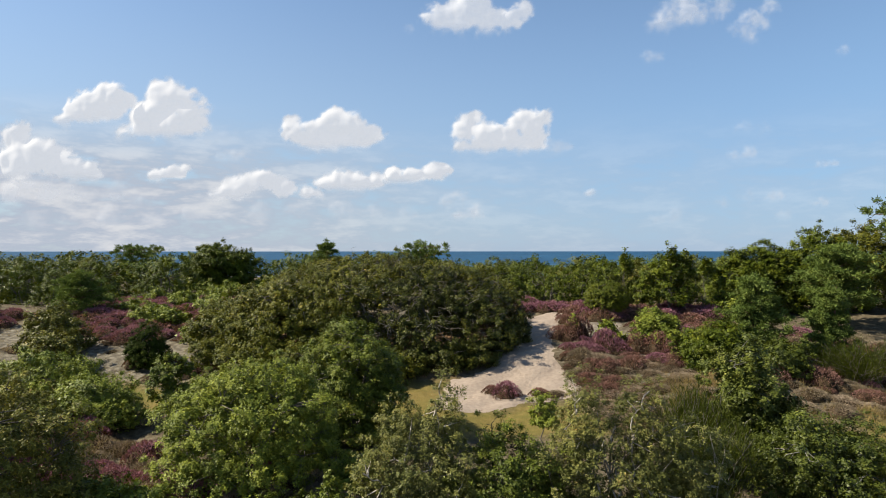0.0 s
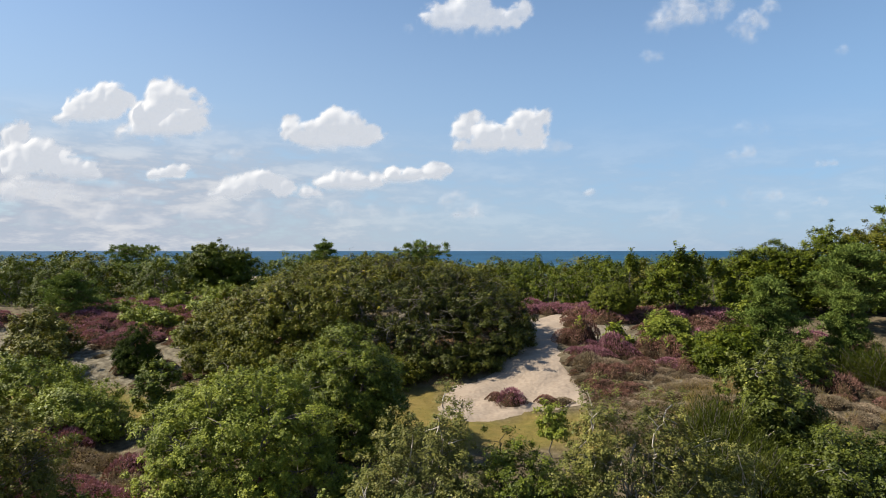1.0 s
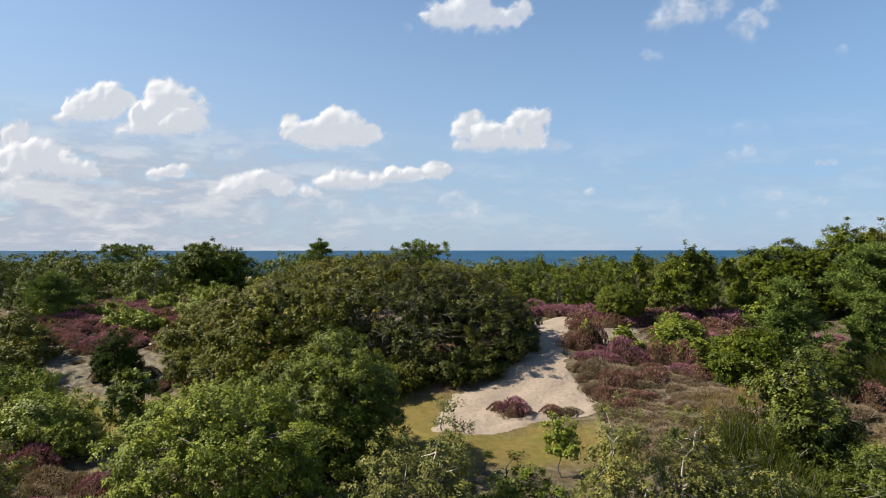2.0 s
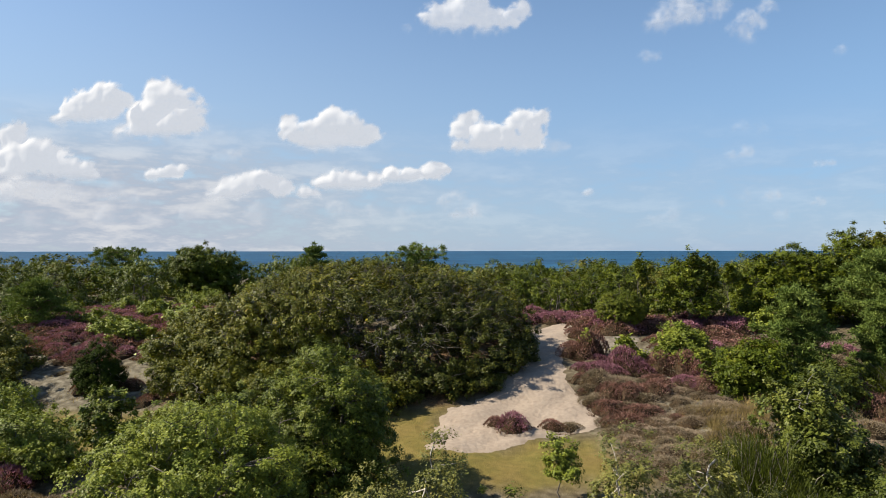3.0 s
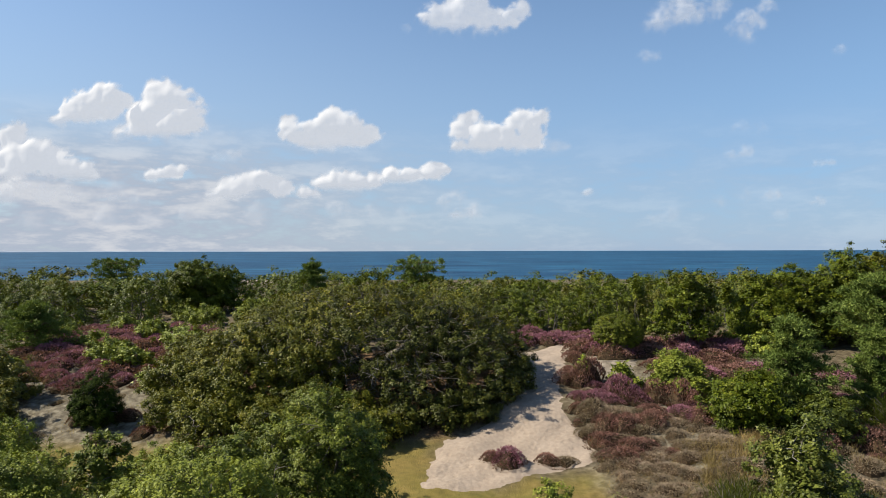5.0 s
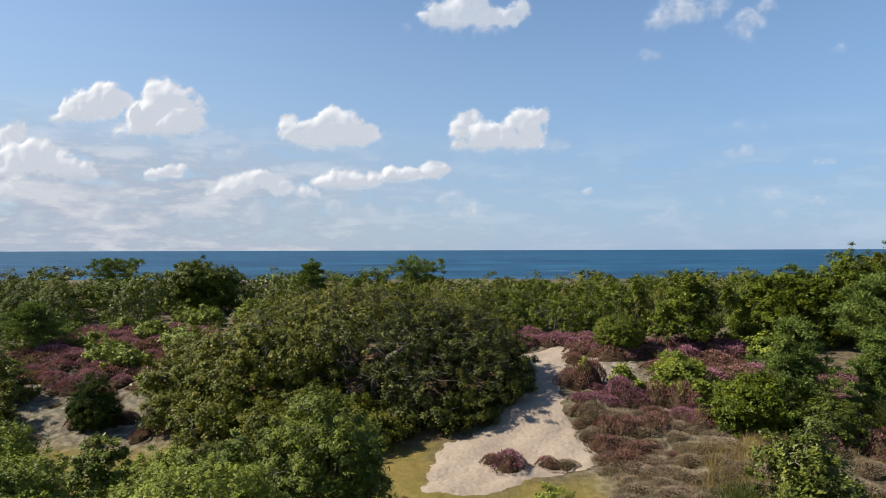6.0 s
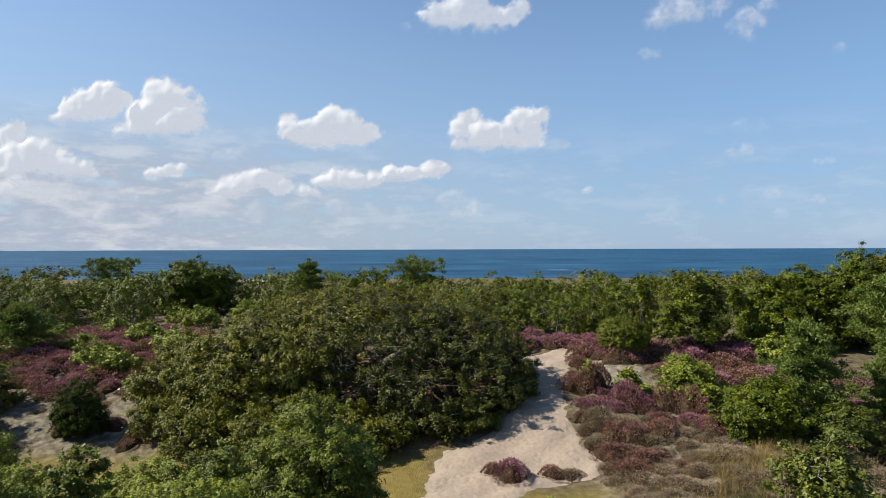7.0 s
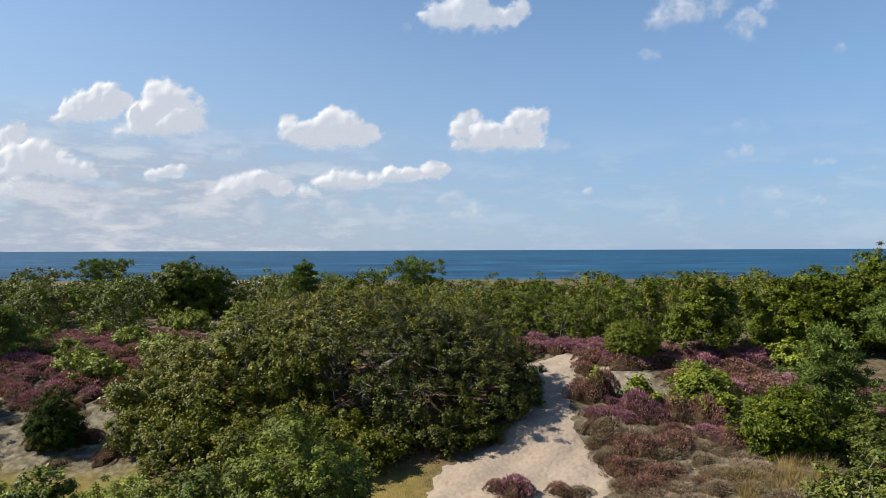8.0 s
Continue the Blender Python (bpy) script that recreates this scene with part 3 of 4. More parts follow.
    dens = dens * dens * (3 - 2 * dens) * (0.3 + 0.7 * under) * min(1.0, 1.2 * thick)
    n = np.arange(U.size).reshape(U.shape)
    good = (dens[:-1, :-1] + dens[:-1, 1:] + dens[1:, 1:] + dens[1:, :-1]) > 0
    faces = np.stack([n[:-1, :-1], n[:-1, 1:], n[1:, 1:], n[1:, :-1]], -1)[good]
    used, faces = np.unique(faces, return_inverse=True)
    v = np.stack([U - c[0], -near * 0.45, V - c[1]], -1).reshape(-1, 3)[used]
    ob = mesh_object("cloud", v, faces.reshape(-1, 4), CLOUD, smooth=True)
    attribute(ob, "vapour", dens.ravel()[used])
    ob.location = (c[0] + 0.6, 3000 + 6 * seed, c[1] + 5)
    return tagged(ob, label, "cloud", "clouds over the sea", "structure")


for i, (label, thick, puffs) in enumerate(CLOUDS):
    cloud(label, thick, puffs, i)


# ---- trees and shrubs ----
def part(name, verts, faces, mat, parent, label="", smooth=False):
    ob = mesh_object(name, verts, faces, mat, parent, smooth)
    return tagged(ob, label)


def ball(rng, n):
    return unit(rng.normal(size=(n, 3)))


def clumps_in(rng, lobes, n, low=-0.3, shell=0.3):
    """Centres of leaf sprays over the outer part of a union of lobes (x, y, z, rx, ry, rz)."""
    L = np.array(lobes, float)
    w = (L[:, 3] * L[:, 4] + L[:, 3] * L[:, 5] + L[:, 4] * L[:, 5])
    out, outward = [], []
    while len(out) < n:
        k = rng.choice(len(L), p=w / w.sum())
        d = ball(rng, 1)[0]
        if d[2] < low:
            continue
        s = 1 - shell * rng.random() ** 1.3
        p = L[k, :3] + d * L[k, 3:] * s
        q = (((p - L[:, :3]) / L[:, 3:]) ** 2).sum(1)
        q[k] = 9
        if len(L) > 1 and q.min() < (1 - shell) ** 2:
            continue
        out.append(p)
        outward.append(d)
    return np.array(out), np.array(outward)


def foliage(rng, centres, outward, radius, per, length, aspect, lift=0.8, flat=0.7, jut=1.0, tri=True):
    """Sprays round each centre, made of rosettes of leaves at the twig ends; some sprays are shoots that stand out."""
    n, leaves = len(centres), min(7, per // 2)
    r = radius * rng.uniform(0.55, 1.35, n)
    shoot = rng.random(n) < 0.16
    centres = centres + outward * (shoot * jut * radius * rng.uniform(0.4, 1.5, n))[:, None]
    r = np.where(shoot, r * 0.6, r)
    k = max(3, per // leaves)
    o = np.repeat(outward, k, 0)
    d = unit(ball(rng, n * k) + 0.5 * o + np.array([0, 0, 0.35]))
    s = rng.random(n * k)[:, None] ** 0.45
    tip = np.repeat(centres, k, 0) + d * s * np.repeat(r, k)[:, None] * np.array([1, 1, flat])
    axis = unit(d + 0.5 * o + np.array([0, 0, 0.5]) + 0.5 * ball(rng, n * k))
    size = np.repeat(length * rng.uniform(0.75, 1.2, n * k), leaves) * rng.uniform(0.7, 1.25, n * k * leaves)
    axis, tip = np.repeat(axis, leaves, 0), np.repeat(tip, leaves, 0)
    round_it = unit(np.cross(axis, ball(rng, len(axis))))
    way = unit(round_it + axis * rng.uniform(-0.1, 0.7, (len(axis), 1)) + np.array([0, 0, -0.15]))
    face = unit(axis + 0.35 * ball(rng, len(axis)) + np.array([0, 0, 0.4 * lift]))
    pos = tip - axis * (length * rng.uniform(0, 1.2, (len(axis), 1))) + ball(rng, len(axis)) * (length * rng.uniform(0.2, 1.5, (len(axis), 1)))
    return blades(pos, way, face, size, size * aspect, tri=tri)


def limbs(rng, centres, height, stem, foot=0.1, stems=1, wild=0.1, twig=0.008, share=0.45):
    """Stems from the foot, limbs out of them, and a twig to each spray."""
    paths, joints = [], []
    for k in range(stems):
        a = np.array([rng.normal(0, foot), rng.normal(0, foot), -0.25])
        goal = centres[rng.integers(len(centres))]
        top = np.array([goal[0] * 0.45, goal[1] * 0.45, max(height * 0.6, goal[2] * 0.75)])
        p = bent(rng, a, top, stem, stem * 0.45, 6, 0.05)
        paths.append(p)
        joints += list(p[2:])
    main = rng.choice(len(centres), max(3, int(len(centres) * share / 4)), replace=False)
    for k in main:
        j = min(joints, key=lambda q: np.linalg.norm(q[:3] - centres[k]) + 0.5 * max(0, q[2] - centres[k][2]))
        p = bent(rng, j[:3], centres[k], min(j[3] * 0.7, stem * 0.5), twig * 1.5, 6, wild)
        paths.append(p)
        joints += list(p[1:-1])
    J = np.array([q[:3] for q in joints])
    for k, c in enumerate(centres):
        if rng.random() < share:
            j = J[np.argmin(np.linalg.norm(J - c, axis=1))]
            paths.append(bent(rng, j, c, twig * 1.6, twig * 0.6, 4, wild))
    return tubes(paths, 4)


def shrub(name, label, category, x, y, lobes, seed, leaf, bark, clumps=90, radius=0.3, per=160, length=0.07, aspect=0.78, stem=0.05, stems=3, low=-0.3, shell=0.3, lift=0.8, group="", wild=0.1, hole=None, thin=None, dull=None, flat=0.75, share=0.25, jut=1.0, tri=True, inner=True):
    """A tree or bush standing at (x, y); its lobes are measured from its foot."""
    rng = np.random.default_rng(seed)
    top = new(name)
    top.location = (x, y, ground_at(x, y))
    centres, outward = clumps_in(rng, lobes, clumps, low, shell)
    kept = np.ones(len(centres), bool)
    if hole:
        h = np.array(hole, float)
        kept = (((centres - h[:3]) / h[3:]) ** 2).sum(1) > 1
    if thin:
        h = np.array(thin, float)
        kept &= ((((centres - h[:3]) / h[3:]) ** 2).sum(1) > 1) | (rng.random(len(centres)) < 0.6)
    height = max(q[2] + q[5] for q in lobes)
    part("trunk", *limbs(rng, centres, height, stem, stems=stems, wild=wild, foot=0.05 + 0.03 * stems, share=share), bark, top, smooth=True)
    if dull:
        mat, x0, y0, label2 = dull                        # sprays of the shaded front and inside: shade put into their leaf colour
        shade_side = kept & (centres[:, 0] + rng.normal(0, 0.5, len(centres)) > x0) & (centres[:, 1] + rng.normal(0, 0.5, len(centres)) < y0)
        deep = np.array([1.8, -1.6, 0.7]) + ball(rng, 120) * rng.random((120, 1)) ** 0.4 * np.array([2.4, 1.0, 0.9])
        part("crown", *foliage(rng, np.concatenate([centres[shade_side], deep]), np.concatenate([outward[shade_side], ball(rng, 120)]), radius, per, length, aspect, lift, flat, jut, tri), mat, top, label2)
        kept &= ~shade_side
    v, f = foliage(rng, centres[kept], outward[kept], radius, per, length, aspect, lift, flat, jut, tri)
    if inner:
        core = centres[kept] - outward[kept] * (radius * 1.7)
        v2, f2 = foliage(rng, core, outward[kept], radius, 10, length * 1.7, aspect, lift, flat, 0.0, tri)
        v, f = np.concatenate([v, v2]), np.concatenate([f, f2 + len(v)])
    part("crown", v, f, leaf, top)
    return tagged(top, label, category, group)


def dome(w, d, h, low=0.15, lean=0.0):
    """Lobes of a rounded bush, w wide, d deep and h high."""
    return [(lean, 0, h * (0.5 + low / 2), w / 2, d / 2, h * (0.5 - low / 2))]


def broken(rng_seed, w, d, h, n=5, low=0.1):
    """Lobes of an uneven bush: a core reaching the ground, with humps of all heights set into it."""
    r = np.random.default_rng(rng_seed)
    lobes = [(0, 0, h * 0.38, w * 0.42, d * 0.42, h * 0.44)]
    for k in range(n + 5):
        a = 2 * math.pi * (k + r.uniform(-0.4, 0.4)) / (n + 5)
        s = r.uniform(0.14, 0.34)
        hr = h * r.uniform(0.16, 0.26)
        hh = h * r.uniform(0.66, 0.98) * (1.12 - 0.85 * s)
        lobes.append((math.cos(a) * w * s, math.sin(a) * d * s, hh - hr, w * r.uniform(0.14, 0.23), d * r.uniform(0.14, 0.23), hr))
    for k in range(7):
        a = 2 * math.pi * (k + r.uniform(-0.3, 0.3)) / 7
        lobes.append((math.cos(a) * w * 0.32, math.sin(a) * d * 0.32, h * r.uniform(0.14, 0.26), w * r.uniform(0.16, 0.22), d * r.uniform(0.16, 0.22), h * 0.24))
    lobes.append((r.uniform(-0.14, 0.14) * w, r.uniform(-0.1, 0.1) * d, h * 0.76, w * 0.18, d * 0.18, h * 0.24))
    return lobes


# The great spreading scrub oak beside the path
OAK_LOBES = [(-0.3, 0.3, 1.4, 4.6, 3.6, 1.75), (-2.4, -1.0, 1.15, 3.4, 2.6, 1.5), (2.9, 0.2, 1.15, 2.7, 3.0, 1.6), (4.2, -0.4, 0.55, 1.8, 2.5, 1.35), (-4.4, -1.2, 0.4, 2.4, 2.2, 1.1), (0.9, -1.7, 0.8, 2.6, 1.9, 1.4), (-0.5, 2.4, 1.5, 4.4, 2.2, 1.6), (2.5, -2.5, 0.5, 1.3, 0.95, 1.0), (-0.6, -3.0, 0.2, 1.3, 0.9, 0.85), (-5.3, 0.8, 0.4, 1.6, 1.8, 1.05), (-3.6, -2.4, 0.2, 2.0, 1.6, 1.2), (1.5, -2.1, 0.95, 1.5, 1.0, 0.85), (3.9, -1.9, 0.3, 1.2, 1.2, 0.9), (2.0, -3.1, 0.1, 1.6, 0.8, 0.6), (3.4, -2.9, 0.0, 1.0, 0.8, 0.6), (1.2, -3.3, 0.3, 1.1, 0.7, 0.6), (2.7, -3.3, 0.3, 1.2, 0.7, 0.6), (4.1, -2.7, 0.3, 1.1, 0.8, 0.7)]
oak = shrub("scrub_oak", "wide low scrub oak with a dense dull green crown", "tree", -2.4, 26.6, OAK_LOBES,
      11, LEAF_SCRUB, BARK, clumps=2900, radius=0.23, per=91, length=0.064, aspect=0.78, stem=0.16, stems=6, low=-0.6, shell=0.34, wild=0.16, hole=(0.3, -3.7, 0.3, 0.6, 0.5, 0.4), thin=(1.6, -2.6, 0.6, 3.4, 1.5, 1.0), dull=(LEAF_SHADED, -0.2, -0.6, "sparse dull dark leaves among bare twigs"), share=0.25)
rng0 = np.random.default_rng(5)
for _ in range(10):
    a = (rng0.uniform(-0.8, 2.4), rng0.uniform(-3.3, -2.6), rng0.uniform(-0.4, 0.2))
    b = (a[0] + rng0.uniform(-0.35, 0.35), rng0.uniform(-3.95, -3.4), a[2] + rng0.uniform(0.7, 1.4))
    part("limb", *tubes([bent(rng0, a, b, rng0.uniform(0.018, 0.034), 0.008, 9, 0.09)], 5), BARK_PALE, oak, "bare grey lichened limb", smooth=True)

for _ in range(24):
    a = (rng0.uniform(-3.0, 3.6), rng0.uniform(-3.2, -2.4), rng0.uniform(0.0, 0.8))
    b = (a[0] + rng0.uniform(-0.3, 0.3), a[1] - rng0.uniform(0.3, 0.8), a[2] + rng0.uniform(0.5, 1.1))
    part("twig", *tubes([bent(rng0, a, b, rng0.uniform(0.008, 0.016), 0.005, 6, 0.12)], 4), BARK_PALE, oak, "bare grey twig", smooth=True)

def twigs(rng, lobes, n, reach):
    """Fine bare twigs that show between the leaves."""
    c, o = clumps_in(rng, lobes, n, -0.2, 0.2)
    ends = c + o * reach * rng.uniform(0.3, 1.0, (n, 1)) + rng.normal(0, 0.12, (n, 3))
    return tubes([bent(rng, a - d * 0.35, b, rng.uniform(0.006, 0.013), 0.004, 5, 0.16) for a, b, d in zip(c, ends, o)], 3)


part("twig", *twigs(rng0, [(-0.3, 0.0, 1.4, 4.7, 3.7, 1.85), (2.6, -0.2, 1.1, 2.7, 3.1, 1.7), (0.9, -1.8, 0.8, 2.7, 2.0, 1.5), (3.7, -1.2, 0.3, 1.8, 2.4, 1.4), (1.6, -2.6, 0.7, 2.0, 1.2, 1.1)], 650, 0.16), BARK, oak, "fine bare twigs among the leaves", smooth=True)["kind"] = "stuff"

# Undergrowth at the skirts of the oak
for k, (x, y, w, h) in enumerate([(-6.3, 22.0, 2.4, 1.2), (-4.5, 21.6, 2.5, 1.35), (-2.9, 21.3, 2.3, 1.3), (-1.5, 21.9, 1.6, 0.9), (-8.3, 24.6, 2.8, 1.5), (-6.4, 23.2, 2.6, 1.4), (-9.2, 28.2, 2.2, 1.2), (-4.2, 22.8, 2.4, 1.3), (-2.3, 22.7, 2.0, 1.1), (-0.9, 22.8, 1.7, 0.8), (0.4, 22.9, 1.7, 0.85), (1.5, 23.4, 1.5, 0.85), (2.3, 24.2, 1.4, 0.95), (2.9, 25.4, 1.2, 0.9), (-7.9, 22.9, 1.5, 1.0)]):
    # right-hand bushes take the leaf with shade painted into its colour
    shrub("scrub_bush", "dull green scrub bush at the oak's skirt", "bush", x, y, broken(60 + k, w, w * 0.9, h), 70 + k, LEAF_SHADED if x > -1.4 else LEAF_SCRUB, BARK, clumps=int(40 * w), radius=0.22, per=98, length=0.06, low=-0.8, group="scrub bushes round the oak")

# Bushes in the foreground
FG = dict(low=-0.9)
shrub("olive_bush", "large olive-green leafy bush with brown twigs inside", "bush", -8.3, 12.6, broken(1, 4.4, 3.2, 2.95, 7), 101, LEAF_OLIVE, BARK, clumps=660, radius=0.22, per=147, length=0.04, **FG)
shrub("green_bush", "bright yellow-green young leafy bush", "bush", -11.8, 20.2, broken(2, 3.4, 2.4, 1.6, 5), 102, LEAF_BRIGHT, BARK, clumps=230, radius=0.24, per=105, length=0.055, **FG)
shrub("green_bush", "bright green young oak bush", "bush", -9.2, 18.0, broken(3, 2.8, 2.2, 1.3, 5), 103, LEAF_BRIGHT, BARK, clumps=270, radius=0.22, per=112, length=0.05, **FG)
shrub("green_bush", "low mid-green oak bush", "bush", -10.4, 15.3, broken(14, 2.6, 2.0, 1.6, 5), 114, LEAF_OAK, BARK, clumps=170, radius=0.22, per=105, length=0.05, **FG)
shrub("green_bush", "bright green young oak bush", "bush", -6.3, 18.3, broken(15, 2.6, 1.9, 1.25, 5), 115, LEAF_BRIGHT, BARK, clumps=230, radius=0.22, per=112, length=0.05, **FG)
shrub("oak_sapling", "slender oak sapling with loose sprays", "tree", -6.8, 17.2, [(0, 0, 1.3, 0.5, 0.5, 0.8), (0.25, 0, 1.7, 0.35, 0.35, 0.4), (-0.3, 0.1, 1.0, 0.4, 0.3, 0.3)], 104, LEAF_OAK, BARK, clumps=56, radius=0.15, per=84, length=0.058, stem=0.025, stems=1)
shrub("green_bush", "bright green spreading oak bush", "bush", -3.9, 14.8, broken(5, 4.1, 3.1, 2.65, 8), 105, LEAF_BRIGHT, BARK, clumps=740, radius=0.22, per=154, length=0.04, **FG)
shrub("oak_bush", "tall mid-green young oak bush", "tree", -2.1, 17.4, broken(6, 2.8, 2.8, 3.05, 8), 106, LEAF_OAK, BARK, clumps=620, radius=0.23, per=147, length=0.044, stem=0.06, stems=4, **FG)
shrub("green_bush", "light green young oak bush", "bush", -4.3, 17.8, broken(13, 2.5, 2.1, 1.75, 6), 113, LEAF_OAK, BARK, clumps=260, radius=0.23, per=119, length=0.054, **FG)
shrub("birch", "young birch with thin yellowing crown and pale stems", "tree", -0.1, 12.1, [(0, 0, 1.0, 0.9, 0.8, 1.2), (0.45, 0, 2.0, 0.4, 0.4, 0.95), (-0.4, 0.1, 1.7, 0.45, 0.4, 0.8), (0.6, -0.3, 1.0, 0.6, 0.5, 0.9), (-0.7, -0.3, 1.0, 0.5, 0.5, 0.8)], 107, LEAF_BIRCH, BARK_BIRCH, clumps=850, radius=0.17, per=77, length=0.033, stem=0.02, stems=9, shell=0.7, share=0.12, wild=0.04, inner=False, **FG)
shrub("green_bush", "low bright green leafy bush", "bush", 1.5, 12.0, broken(8, 2.2, 1.7, 2.3, 5), 108, LEAF_OAK, BARK, clumps=400, radius=0.19, per=119, length=0.036, **FG)
shrub("oak_sapling", "small bright oak sapling beside the path", "tree", 2.75, 16.7, [(0, 0, 0.75, 0.32, 0.32, 0.6)], 109, LEAF_BRIGHT, BARK, clumps=36, radius=0.14, per=91, length=0.055, stem=0.02, stems=1)
shrub("birch", "young birch thicket with thin olive crown and pale stems", "tree", 3.2, 12.1, [(0, 0, 1.2, 1.2, 0.9, 1.4), (-0.5, 0, 2.2, 0.4, 0.4, 1.0), (0.5, 0.1, 2.0, 0.5, 0.5, 0.9), (0.8, -0.3, 1.0, 0.6, 0.5, 1.0), (-0.8, -0.3, 1.1, 0.6, 0.5, 1.0), (1.4, 0.0, 1.2, 0.6, 0.6, 1.1)], 110, LEAF_BIRCH, BARK_BIRCH, clumps=1250, radius=0.17, per=77, length=0.033, stem=0.028, stems=13, shell=0.7, share=0.12, wild=0.04, inner=False, **FG)
shrub("grey_willow", "grey-green willow bush with pale leaf undersides", "bush", 7.4, 16.0, broken(11, 2.3, 2.1, 3.05, 6), 111, LEAF_GREY, BARK_PALE, clumps=420, radius=0.2, per=98, length=0.056, shell=0.5, **FG)
shrub("grey_willow", "low spreading grey-green willow bush", "bush", 8.1, 13.9, broken(12, 3.8, 2.6, 1.9, 6), 112, LEAF_DARK, BARK_PALE, clumps=380, radius=0.22, per=112, length=0.048, shell=0.45, **FG)

for k, (x, y, w, h) in enumerate([(-6.6, 13.3, 1.6, 0.8), (-5.5, 13.0, 1.5, 0.7), (-2.0, 13.0, 1.3, 0.7), (-1.5, 14.4, 1.2, 0.8), (-2.9, 12.7, 1.2, 0.6), (0.4, 13.6, 1.3, 0.9), (2.2, 13.6, 1.2, 0.8), (4.6, 13.2, 1.4, 1.0)]):
    shrub("low_bush", "low leafy scrub between taller bushes", "bush", x, y, broken(180 + k, w, w * 0.8, h, 4), 190 + k, (LEAF_OAK, LEAF_BRIGHT)[k % 2], BARK, clumps=int(34 * w), radius=0.17, per=80, length=0.055, low=-0.5, stem=0.02, group="low scrub")

# Bushes of the middle distance
shrub("juniper", "dense dark green juniper bush", "bush", -10.2, 22.9, [(0, 0, 0.42, 0.7, 0.68, 0.55), (0.0, 0, 0.95, 0.48, 0.46, 0.6), (0.35, -0.1, 0.42, 0.48, 0.48, 0.5), (-0.35, 0, 0.5, 0.4, 0.48, 0.55)], 120, LEAF_JUNIPER, BARK, clumps=330, radius=0.13, per=105, length=0.04, aspect=0.6, low=-0.85, jut=0.6)
shrub("olive_bush", "loose olive-green bush on bare ground", "bush", -14.5, 24.4, broken(21, 2.5, 2.0, 1.75, 5), 121, LEAF_OLIVE, BARK, clumps=140, radius=0.24, per=98, length=0.07, low=-0.85)
shrub("olive_bush", "loose olive-green bush on bare ground", "bush", -13.4, 22.6, broken(22, 1.9, 1.6, 1.5, 5), 122, LEAF_OLIVE, BARK, clumps=100, radius=0.23, per=98, length=0.07, low=-0.85)
shrub("leafy_bush", "glossy green leafy bush among heather", "bush", 8.3, 24.7, broken(23, 2.0, 1.8, 1.5, 5), 123, LEAF_BRIGHT, BARK, clumps=190, radius=0.23, per=105, length=0.065, low=-0.85)
shrub("leafy_bush", "small bright leafy bush among heather", "bush", 6.6, 25.2, broken(24, 1.0, 0.9, 0.9, 4), 124, LEAF_BRIGHT, BARK, clumps=26, radius=0.18, per=90, length=0.085, low=-0.85, stem=0.02)
shrub("leafy_bush", "small yellow-green sprig on a heather clump", "bush", 5.3, 25.7, [(0, 0, 0.65, 0.18, 0.15, 0.3)], 125, LEAF_BRIGHT, BARK, clumps=8, radius=0.12, per=40, length=0.08, stem=0.012, stems=1)
shrub("dark_bush", "broad green leafy bush among heather", "bush", 9.2, 22.0, broken(26, 2.3, 1.8, 1.5, 6), 126, LEAF_BELT, BARK, clumps=260, radius=0.24, per=105, length=0.065, low=-0.85)
shrub("dark_bush", "dark green bush below the pine", "bush", 11.0, 21.6, broken(27, 2.2, 1.6, 1.15, 5), 127, LEAF_DARK, BARK, clumps=160, radius=0.23, per=105, length=0.065, low=-0.85)
shrub("round_bush", "dense rounded green bush behind the heather", "bush", 7.45, 29.2, dome(2.0, 1.9, 1.6, 0.05), 128, LEAF_JUNIPER_LIGHT, BARK, clumps=420, radius=0.13, per=70, length=0.04, low=-0.85, shell=0.12, jut=0.0)


def pine(name, label, x, y, height, width, seed, whorls=9, per=150, length=0.11, flat_top=False, bare=0.08):
    """A pine: a straight stem with whorls of rising boughs, each carrying tufts of needles."""
    rng = np.random.default_rng(seed)
    top = new(name)
    top.location = (x, y, ground_at(x, y))
    paths = [bent(rng, (0, 0, -0.2), (rng.normal(0, 0.1), rng.normal(0, 0.1), height * 0.97), 0.03 + height * 0.014, 0.012, 7, 0.015)]
    tufts, outs = [], []
    for k in range(whorls):
        s = bare + (1 - bare) * (k + rng.uniform(-0.2, 0.2)) / whorls
        reach = width / 2 * ((0.45 + 0.75 * s) if flat_top else (1.08 - s) ** 0.7)
        for j in range(6):
            a = 2 * math.pi * (j + rng.uniform(-0.35, 0.35)) / 6 + k
            r = reach * rng.uniform(0.6, 1.1)
            foot = np.array([0, 0, height * s])
            tip = foot + np.array([math.cos(a) * r, math.sin(a) * r, r * (0.1 if flat_top else rng.uniform(0.1, 0.5))])
            if tip[2] > height:
                tip[2] = height * rng.uniform(0.93, 1.0)
            b = bent(rng, foot, tip, 0.012 + 0.01 * r, 0.005, 5, 0.06)
            paths.append(b)
            for q in np.arange(0.35, 1.05, 0.16):
                c = foot + (tip - foot) * q + rng.normal(0, 0.09 * r + 0.04, 3) * np.array([1, 1, 0.5])
                tufts.append(c)
                outs.append(unit(tip - foot + np.array([0, 0, 0.5 * r])))
    for q in np.linspace(0.8, 1.0, 4):
        tufts.append(np.array([0, 0, height * q]))
        outs.append(np.array([0, 0, 1.0]))
    part("trunk", *tubes(paths, 5), BARK_PINE, top, smooth=True)
    tufts, outs = np.array(tufts), np.array(outs)
    n = len(tufts)
